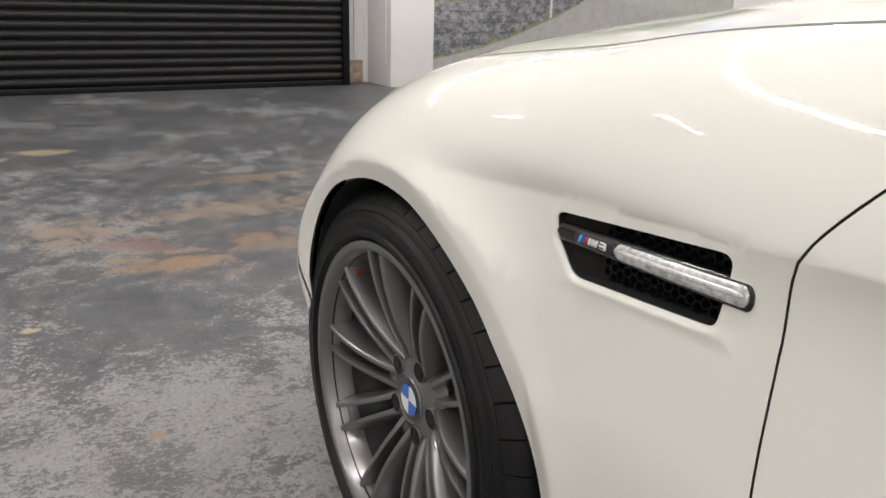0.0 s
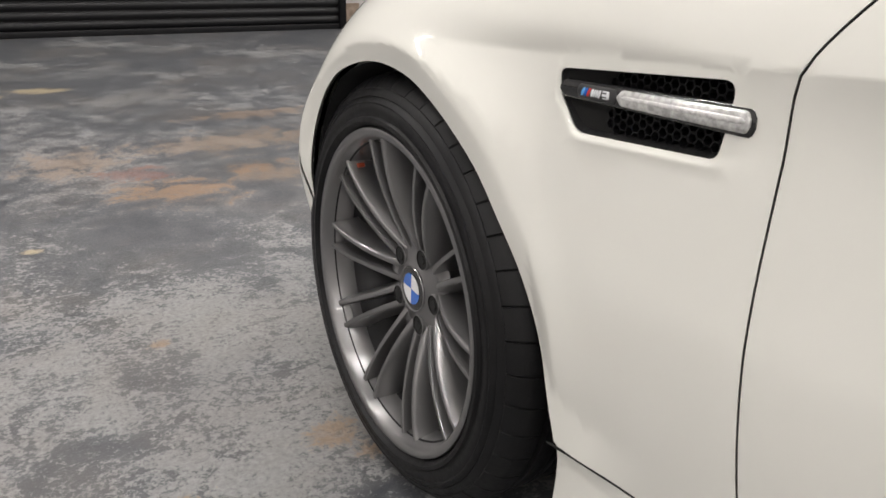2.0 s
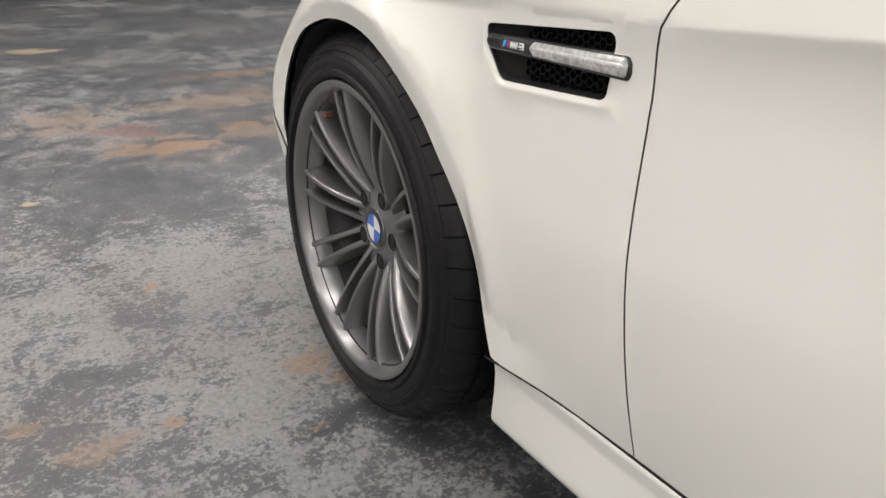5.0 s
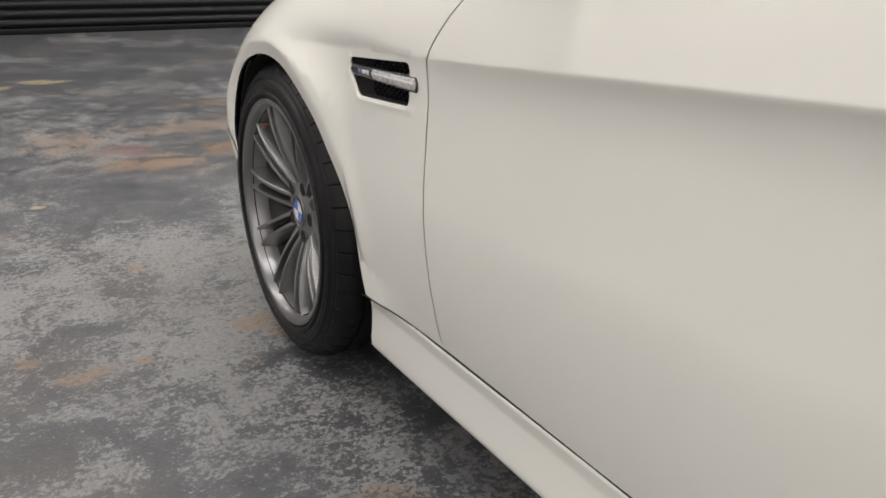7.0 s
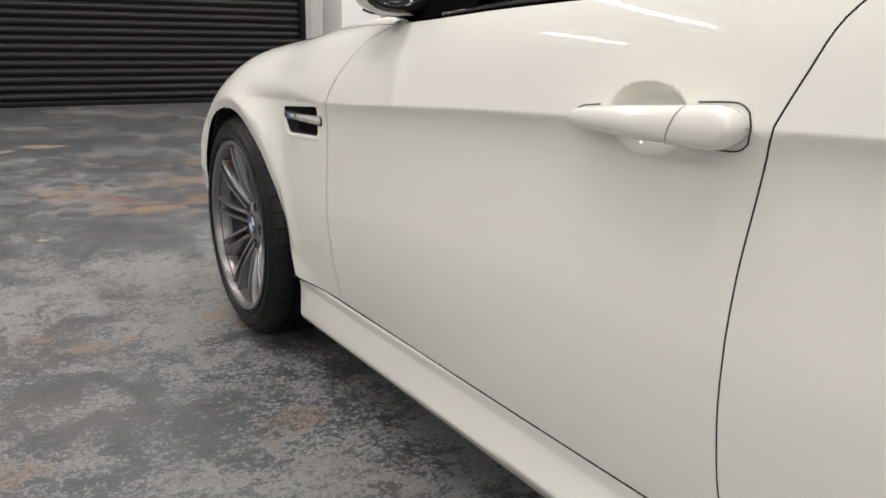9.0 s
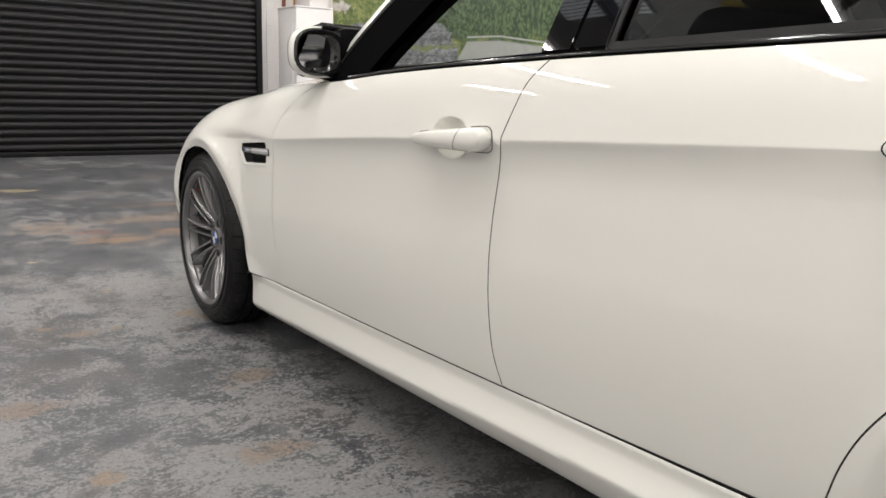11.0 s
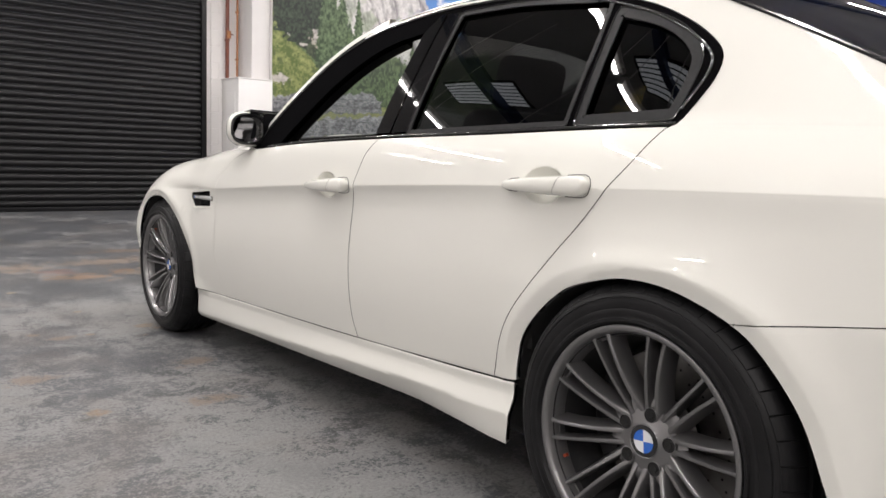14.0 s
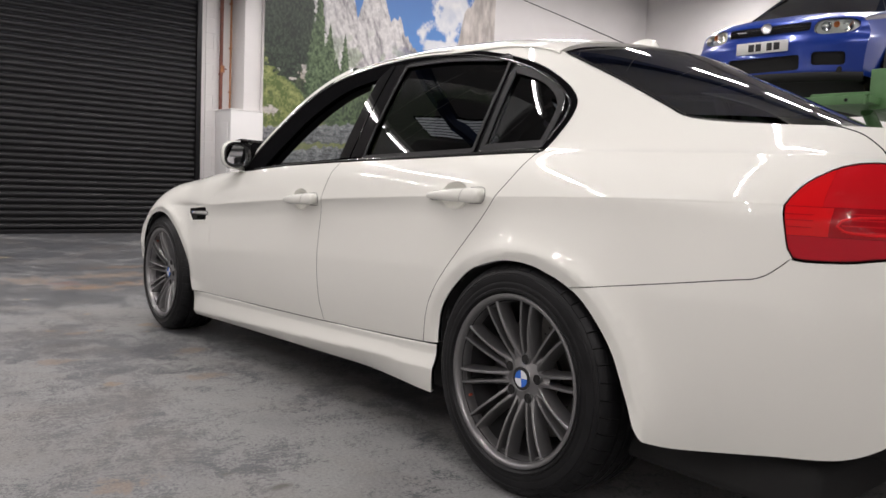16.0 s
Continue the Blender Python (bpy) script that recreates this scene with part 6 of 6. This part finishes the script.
def build_mirror(car, s):
    """Door mirror: white cap, black foot and bezel, real mirror glass."""
    # shell: rings along y from the glass forward
    def ring(y, cx, cz, rx, rz, n=24):
        out = []
        for k in range(n):
            a = 2 * math.pi * k / n
            c, q = math.cos(a), math.sin(a)
            out.append((s * (cx + rx * math.copysign(abs(c) ** 0.75, c)), y, cz + rz * math.copysign(abs(q) ** 0.75, q)))
        return out
    cx, cz = 0.836, 0.962
    mir = part("mirror", solid(loft([ring(-0.866, cx, cz, 0.079, 0.062), ring(-0.858, cx + 0.001, cz, 0.084, 0.0665), ring(-0.82, cx - 0.002, cz + 0.001, 0.079, 0.065), ring(-0.78, cx - 0.014, cz + 0.001, 0.064, 0.056), ring(-0.745, cx - 0.02, cz + 0.001, 0.048, 0.042), ring(-0.728, cx - 0.01, cz + 0.001, 0.04, 0.028), ring(-0.724, cx - 0.01, cz + 0.001, 0.006, 0.004)], closed=True), 0.003), WHITE, car, "white mirror cap with black foot")
    bez = loft([ring(-0.862, cx, cz, 0.079, 0.062), ring(-0.872, cx, cz, 0.077, 0.060), ring(-0.874, cx, cz, 0.071, 0.054), ring(-0.868, cx + 0.020, cz, 0.047, 0.046), ring(-0.850, cx + 0.020, cz, 0.043, 0.042)], closed=True)
    part("mirror_bezel", bez, BLACK_GLOSS, mir)
    bm = bmesh.new()
    bm.faces.new([bm.verts.new((x, y + 0.15 * (s * x - cx - 0.020), z)) for x, y, z in ring(-0.859, cx + 0.020, cz, 0.046, 0.045)])
    part("mirror_glass", bm, MIRROR, mir)
    # foot: two-armed black bracket to the door
    rows = []
    for u in np.linspace(0, 1, 10):
        x = 0.86 + (0.745 - 0.86) * u
        rows.append([(s * x, -0.862 - 0.01 * u, 0.905 - 0.012 * u), (s * x, -0.80, 0.898 - 0.012 * u), (s * x, -0.76, 0.905 - 0.012 * u), (s * x, -0.80, 0.925 + 0.01 * u), (s * x, -0.865, 0.922 + 0.01 * u)])
    part("mirror_foot", loft(rows, closed=True), BLACK_GLOSS, mir)
    rows = []
    for u in np.linspace(0, 1, 8):
        x = 0.84 + (0.70 - 0.84) * u
        rows.append([(s * x, -0.875, 1.037 - 0.004 * u), (s * x, -0.82, 1.030 - 0.004 * u), (s * x, -0.82, 1.018 + 0.0 * u), (s * x, -0.875, 1.020)])
    tri = loft([[(s * 0.785, -0.875, 0.905), (s * 0.785, -0.80, 0.905), (s * 0.785, -0.80, 1.022), (s * 0.785, -0.875, 1.022)], [(s * 0.725, -0.885, 0.905), (s * 0.725, -0.80, 0.905), (s * 0.725, -0.80, 1.022), (s * 0.725, -0.885, 1.022)]], closed=True)
    for k in range(3):
        part("mirror_slot", box_bm(min(s * 0.795, s * 0.803), max(s * 0.795, s * 0.803), -0.8745, -0.8725, 0.930 + 0.016 * k, 0.940 + 0.016 * k), STEEL, mir)
    part("mirror_sail", tri, TRIM_BLACK, mir)
    part("mirror_arm", loft(rows, closed=True), BLACK_GLOSS, mir)


def rounded(x0, x1, y0, y1, z0, z1, b):
    return box_bm(x0, x1, y0, y1, z0, z1, b, 3)


def build_inside(car):
    """Dark seats, dashboard, wheel wells and floor pan."""
    part("floor_pan", join(rounded(-0.74, 0.74, -3.55, 0.60, 0.17, 0.30, 0.03), rounded(-0.60, 0.60, -0.34, 0.34, 0.30, 0.62, 0.05), rounded(-0.62, 0.62, -3.75, -3.15, 0.30, 0.9, 0.05)), DARK, car)
    part("dashboard", rounded(-0.70, 0.70, -0.95, -0.50, 0.55, 0.90, 0.06), BLACK_MATT, car)
    for s in (-1, 1):
        seat = part("front_seat", join(rounded(s * 0.37 - 0.24, s * 0.37 + 0.24, -1.72, -1.20, 0.30, 0.52, 0.06)), SEAT, car)
        bm = rounded(s * 0.37 - 0.23, s * 0.37 + 0.23, -0.07, 0.07, 0.0, 0.60, 0.06)
        bmesh.ops.transform(bm, matrix=pose(0, -1.72, 0.46, 17, 0, 0), verts=bm.verts)
        part("seat_back", bm, SEAT, seat)
        bm = rounded(s * 0.37 - 0.13, s * 0.37 + 0.13, -0.045, 0.045, 0.60, 0.77, 0.04)
        bmesh.ops.transform(bm, matrix=pose(0, -1.72, 0.46, 15, 0, 0), verts=bm.verts)
        part("head_rest", bm, SEAT, seat)
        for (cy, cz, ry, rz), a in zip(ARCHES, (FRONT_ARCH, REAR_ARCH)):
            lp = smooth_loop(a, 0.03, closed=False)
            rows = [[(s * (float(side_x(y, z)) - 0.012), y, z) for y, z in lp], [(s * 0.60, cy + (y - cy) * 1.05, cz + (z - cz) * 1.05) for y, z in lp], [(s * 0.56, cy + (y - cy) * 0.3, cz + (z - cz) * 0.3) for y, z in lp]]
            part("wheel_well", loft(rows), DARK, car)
        # black sheet added behind the panels, standing for shade in the gaps
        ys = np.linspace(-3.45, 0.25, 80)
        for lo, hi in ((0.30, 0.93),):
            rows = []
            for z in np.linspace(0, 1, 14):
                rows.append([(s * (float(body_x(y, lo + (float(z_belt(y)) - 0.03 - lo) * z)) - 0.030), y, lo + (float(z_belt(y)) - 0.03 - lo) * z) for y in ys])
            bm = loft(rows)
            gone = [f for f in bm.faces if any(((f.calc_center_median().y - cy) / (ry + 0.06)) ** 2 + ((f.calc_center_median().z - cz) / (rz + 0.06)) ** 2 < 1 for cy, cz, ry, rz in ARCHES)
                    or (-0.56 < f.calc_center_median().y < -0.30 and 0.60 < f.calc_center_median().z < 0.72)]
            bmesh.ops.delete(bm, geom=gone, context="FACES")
            part("gap_shade_sheet", bm, DARK, car)
    part("rear_bench", join(rounded(-0.62, 0.62, -2.65, -2.15, 0.30, 0.55, 0.07), rounded(-0.62, 0.62, -2.86, -2.66, 0.45, 1.0, 0.06), rounded(-0.58, 0.58, -3.12, -2.75, 0.96, 1.0, 0.02)), SEAT, car)
    wheel = lathe([(0.180 + 0.014 * math.cos(a), 0.014 * math.sin(a)) for a in np.linspace(0, 2 * math.pi, 11)[:-1]], 40, "z", close=True)
    wheel = join(wheel, box_bm(-0.17, 0.17, -0.02, 0.03, -0.03, 0.0, 0.008), box_bm(-0.05, 0.05, -0.06, 0.05, -0.04, 0.01, 0.015))
    part("steering_wheel", wheel, BLACK_MATT, car, m=pose(0.37, -1.10, 0.80, 65, 0, 0))


SEAM_GREY = material("grey joint", (0.42, 0.41, 0.39), 0.5)
TAIL_RED = material("red lamp glass", (0.50, 0.007, 0.012), 0.3, coat=0.35, spec=0.05)
TAIL_MID = material("middle red lamp glass", (0.50, 0.008, 0.012), 0.3, coat=0.35, spec=0.05)
TAIL_BRIGHT = material("bright red lamp glass", (0.58, 0.006, 0.008), 0.3, coat=0.35, spec=0.05)
TAIL_GLOW = material("light red lamp guide", (0.66, 0.010, 0.014), 0.3, coat=0.35, spec=0.05)
TAIL_DEEP = material("deep red lamp glass", (0.30, 0.004, 0.008), 0.2, coat=0.35, spec=0.05)
TAIL_LOW = material("dark red lamp glass", (0.40, 0.005, 0.014), 0.25, coat=0.35, spec=0.05)
TAIL_RIM = material("maroon lamp edge", (0.13, 0.004, 0.008), 0.25, coat=0.3, spec=0.05)
LENS = painted("clear ribbed lens", (0.58, 0.58, 0.57), 0.16, var=0.30, scale=150, metal=0.35, coat=1.0)
LENS_CORE = painted("bright lens core", (0.74, 0.74, 0.73), 0.12, var=0.20, scale=220, metal=0.3, coat=1.0)
BADGE = material("badge plate", (0.045, 0.045, 0.047), 0.3, 0.4)
HONEY = material("black honeycomb plastic", (0.0065, 0.0065, 0.008), 0.45, spec=0.25)
LIGHT_BLUE = material("light blue enamel", (0.10, 0.35, 0.75), 0.3)
VALVE = material("red valve cap", (0.30, 0.05, 0.02), 0.4)
GLASS_REAR = glass("tinted rear glass", (0.22, 0.225, 0.23))

car = tagged(new("saloon_car"), "pearl white four-door saloon car with anthracite alloy wheels", "car")
for side in (-1, 1):
    build_side(car, side)
    build_vent(car, side)
    build_mirror(car, side)
build_top(car)
build_inside(car)
for sd in (-1, 1):
    build_wheel(car, "front_wheel", sd * 0.770, 0.0, 0.318, 0.318, 0.244, sd, 0.078, 0.87)
    build_wheel(car, "rear_wheel", sd * 0.764, -2.761, 0.331, 0.331, 0.266, sd, -0.157, -0.44)


# ---------------------------------------------------------------- blue hatchback on the lift
CAR_BLUE = material("deep blue car paint", (0.010, 0.040, 0.27), 0.30, metal=0.2, coat=0.55, spec=0.3)
PLATE_WHITE = material("white plate", (0.72, 0.72, 0.70), 0.35)
LIFT_GREEN = painted("green lift enamel", (0.10, 0.22, 0.085), 0.45, var=0.1, scale=5)
HEADLAMP = material("headlamp bowl", (0.80, 0.80, 0.78), 0.22, metal=0.25, coat=0.5)
AMBER = material("amber lens", (0.55, 0.16, 0.03), 0.2, coat=0.6)

nose_in = curve([0.16, 0.22, 0.32, 0.45, 0.56, 0.60, 0.70, 0.76, 0.80, 0.86], [-0.10, -0.02, 0.0, 0.0, -0.02, -0.05, -0.075, -0.11, -0.17, -0.34])


def nose(y, z):
    """How far the front reaches out, over its width y and height z."""
    return nose_in(z) - 0.30 * np.abs(np.asarray(y) / 0.86) ** 2.7


def box_loop(y0, y1, z0, z1, r=0.03, tilt=0.0):
    pts = []
    for cy, cz, a0 in ((y1 - r, z1 - r, 0), (y0 + r, z1 - r, 90), (y0 + r, z0 + r, 180), (y1 - r, z0 + r, 270)):
        for a in (0, 30, 60, 90):
            pts.append((cy + r * math.cos(radians(a0 + a)), cz + r * math.sin(radians(a0 + a)) + tilt * abs(cy)))
    return np.array(pts)


def build_hatchback(m):
    g = tagged(new("hatchback"), "deep blue small hatchback raised on a green lift", "car")
    g.matrix_basis = m
    outer = np.array([(0.84, 0.24), (0.85, 0.40), (0.86, 0.55), (0.85, 0.66), (0.80, 0.745), (0.6, 0.80), (0.3, 0.825), (0, 0.83), (-0.3, 0.825), (-0.6, 0.80), (-0.80, 0.745), (-0.85, 0.66), (-0.86, 0.55), (-0.85, 0.40), (-0.84, 0.24), (0, 0.20)])
    outer = smooth_loop(outer, 0.03, corners=(0, 14))
    grille = box_loop(-0.41, 0.41, 0.645, 0.735, 0.02, 0.0)
    mid_in = box_loop(-0.36, 0.36, 0.27, 0.415, 0.03)
    lamps, side_in = [], []
    for s in (1, -1):
        lamps.append(smooth_loop([(s * 0.44, 0.655), (s * 0.47, 0.735), (s * 0.60, 0.760), (s * 0.74, 0.745), (s * 0.785, 0.69), (s * 0.72, 0.625), (s * 0.56, 0.605), (s * 0.47, 0.615)], 0.02))
        side_in.append(box_loop(min(s * 0.46, s * 0.72), max(s * 0.46, s * 0.72), 0.31, 0.435, 0.03))
    part("front_panel", skin(outer, nose, [grille, mid_in, *lamps, *side_in], 0.035), CAR_BLUE, g)
    for loop_ in (grille, mid_in, *side_in):
        part("intake", skin(shrink(loop_, -0.01), lambda y, z: nose(y, z) - 0.03, (), 0.04, flange=0), DARK, g)
    for z in (0.668, 0.690, 0.712):
        part("grille_slat", tube([(-(float(nose(y, z)) - 0.006), y, z) for y in np.linspace(-0.405, 0.405, 24)], 0.006, 6), BLACK_GLOSS, g)
    for lp in lamps:
        hl = part("headlight", skin(shrink(lp, 0.004), lambda y, z: nose(y, z) - 0.04, (), 0.03, flange=0), HEADLAMP, g, "clear twin headlight with amber indicator")
        c = lp.mean(0)
        sg = 1 if c[0] > 0 else -1
        for dy, r, mt in ((0.085, 0.052, CHROME), (-0.075, 0.048, CHROME), (0.0, 0.028, AMBER)):
            y, z = c[0] + sg * dy, c[1] + (0.012 if mt is AMBER else 0)
            part("reflector", lathe([(0.0, 0.0), (r * 0.4, -0.004), (r * 0.8, -0.016), (r, -0.022), (r, -0.012)], 20), mt, hl, m=pose(-(float(nose(y, z)) - 0.035), y, z))
        cover = part("lens_cover", skin(shrink(lp, 0.002), lambda y, z: nose(y, z) - 0.002, (), 0.03, flange=0), GLASS_CLEAR, hl)
    part("front_badge", join(lathe([(0.048 + 0.006 * math.cos(a), 0.006 * math.sin(a)) for a in np.linspace(0, 2 * math.pi, 9)[:-1]], 28, close=True), lathe([(0.0, 0.0), (0.046, 0.002)], 20)), CHROME, g, "round chrome badge", m=pose(-float(nose(0, 0.70)) - 0.012, 0, 0.70))
    part("side_badge", box_bm(-float(nose(0.25, 0.69)) - 0.012, -float(nose(0.25, 0.69)) - 0.002, 0.21, 0.31, 0.68, 0.70, 0.003), CHROME, g)
    plate = part("number_plate", box_bm(-0.012, -0.002, -0.26, 0.26, 0.455, 0.566, 0.004), PLATE_WHITE, g, "white number plate with plain dark bars")
    for y0, y1 in ((0.075, 0.135), (0.005, 0.060), (-0.105, -0.05), (-0.18, -0.12)):
        part("plate_bar", box_bm(-0.0145, -0.0125, y0, y1, 0.475, 0.546, 0.0008), BLACK_MATT, plate)
    part("lip", tube([(-(float(nose(y, 0.21)) - 0.0), y, 0.205) for y in np.linspace(-0.83, 0.83, 30)], 0.05, 10), DARK, g)
    # bonnet, screen, roof and sides
    rows = []
    for u in np.linspace(0, 1, 14):
        row = []
        for v in np.linspace(-1, 1, 25):
            y = 0.80 * v * (1 - 0.02 * u)
            x0 = -float(nose(y, 0.815 - 0.05 * abs(v) ** 3))
            row.append((x0 + (1.02 - x0) * u, y, 0.815 - 0.055 * abs(v) ** 3 + 0.16 * u ** 0.75))
        rows.append(row)
    part("bonnet", solid(loft(rows), 0.01), CAR_BLUE, g)
    rows = [[(0.98 + 0.72 * u, (0.74 - 0.14 * u) * v, 0.965 + 0.45 * u - 0.03 * v * v) for v in np.linspace(-1, 1, 15)] for u in np.linspace(0, 1, 8)]
    part("windscreen", loft(rows), GLASS_TINT, g)
    rows = [[(1.70 + 1.9 * u, 0.60 * v, 1.415 + 0.02 * math.sin(math.pi * u) - 0.03 * v * v) for v in np.linspace(-1, 1, 11)] for u in np.linspace(0, 1, 8)]
    part("roof", solid(loft(rows), 0.02), CAR_BLUE, g)
    for s in (-1, 1):
        rows = []
        for x, t in ((0.0, 0.735), (0.06, 0.75), (0.14, 0.765), (0.3, 0.80), (0.6, 0.86), (1.0, 0.93), (2.0, 0.95), (3.2, 0.95), (3.9, 0.95)):
            row = []
            for v in np.linspace(0, 1, 9):
                z = 0.23 + (t - 0.23) * v
                start = 0.295 - float(nose_in(min(z, 0.72)))
                k = min(1.0, x / 0.3)
                row.append((start + x, s * (0.857 + 0.012 * math.sin(math.pi * k / 2) - 0.055 * max(0.0, v - 0.62) / 0.38 - 0.05 * (1 - v) ** 2 + 0.022 * math.sin(math.pi * v) * k), z))
            rows.append(row)
        part("side_panel", solid(loft(rows), 0.02), CAR_BLUE, g)
        rows = [[(1.05 + 0.62 * u if k == 0 else 3.85 - 0.2 * u, s * (0.79 - 0.19 * u), 0.955 + 0.45 * u) for k in (0, 1)] for u in np.linspace(0, 1, 5)]
        part("side_window", loft(rows), GLASS_TINT, g)
        for x in (1.02, 3.46):
            wheel = part("wheel", lathe([(0.20, -0.09), (0.30, -0.10), (0.318, -0.06), (0.318, 0.06), (0.30, 0.10), (0.20, 0.09)], 36, close=False), TYRE, g, "black tyre", m=pose(x, s * 0.79, 0.318, 0, 0, 90))
            part("wheel_arch", lathe([(0.0, 0.0), (0.35, 0.0), (0.36, s * 0.004), (0.372, s * 0.002)], 40), DARK, g, m=pose(x, s * 0.884, 0.335, 0, 0, 90))
            part("hub", lathe([(0.0, 0.05 * s), (0.205, 0.07 * s), (0.21, 0.0)], 30), RIM, wheel)
    part("rear_panel", solid(loft([[(3.9, y, z) for y in (-0.86, 0, 0.86)] for z in (0.22, 0.6, 0.95)]), 0.02), CAR_BLUE, g)
    part("floor_pan", box_bm(0.15, 3.8, -0.70, 0.70, 0.19, 0.30, 0.02), DARK, g)
    return g


LIFTED = pose(4.88, -0.232, 1.82, 0, 0, 2.0)
build_hatchback(LIFTED)


def build_lift(m):
    l = tagged(new("scissor_lift"), "green steel scissor lift raised under the hatchback", "vehicle lift")
    l.matrix_basis = m
    for s in (-1, 1):
        rw = part("runway", box_bm(0.02, 4.1, s * 0.76 - 0.26, s * 0.76 + 0.26, -0.065, -0.002, 0.006), LIFT_GREEN, l)
        part("wheel_stop", box_bm(0.015, 0.045, s * 0.76 - 0.26, s * 0.76 + 0.26, -0.002, 0.03, 0.006), LIFT_GREEN, rw)
        for a, b in (((0.7, -0.07), (3.5, -1.70)), ((3.5, -0.07), (0.7, -1.70))):
            bm = tube([(a[0], s * 0.76, a[1]), (b[0], s * 0.76, b[1])], 0.06, 8)
            part("scissor_arm", bm, LIFT_GREEN, l)
        part("base_rail", box_bm(0.4, 3.9, s * 0.76 - 0.2, s * 0.76 + 0.2, -1.82, -1.68, 0.01), LIFT_GREEN, l)
    part("lift_post", box_bm(0.30, 0.95, -1.22, -0.91, -0.10, 0.27, 0.012), LIFT_GREEN, l)
    cross = part("cross_beam", box_bm(-0.05, 0.018, -1.0, 0.95, -0.085, -0.004, 0.004), LIFT_GREEN, l)
    for y in (-0.85, -0.45, 0.0, 0.45, 0.85):
        part("bolt", lathe([(0.0, -0.012), (0.014, -0.012), (0.016, 0.0)], 8), DARK, cross, m=pose(-0.05, y, -0.045))


build_lift(LIFTED)


# ---------------------------------------------------------------- beyond the car
YELLOW = painted("yellow board", (0.62, 0.44, 0.07), 0.5, var=0.04, scale=4)
notice = tagged(new("notice_board"), "free-standing yellow notice board with grey lines", "notice board")
notice.matrix_basis = pose(4.7, 1.6, 0, 0, 0, -8)
part("board", box_bm(-0.47, 0.47, -0.02, 0.02, 0.45, 1.78, 0.006), YELLOW, notice)
for s in (-1, 1):
    part("leg", box_bm(s * 0.42 - 0.025, s * 0.42 + 0.025, -0.015, 0.015, 0.02, 0.45, 0.003), BLACK_MATT, notice)
    part("foot", box_bm(s * 0.42 - 0.03, s * 0.42 + 0.03, -0.22, 0.22, 0.0, 0.025, 0.004), BLACK_MATT, notice)
for z, w in ((1.60, 0.30), (1.47, 0.36), (1.40, 0.33), (1.33, 0.28), (1.2, 0.34), (1.13, 0.22)):
    part("text_bar", box_bm(-0.36, -0.36 + 2 * w, -0.024, -0.0202, z, z + 0.028), painted("grey print", (0.16, 0.15, 0.12), 0.6), notice)
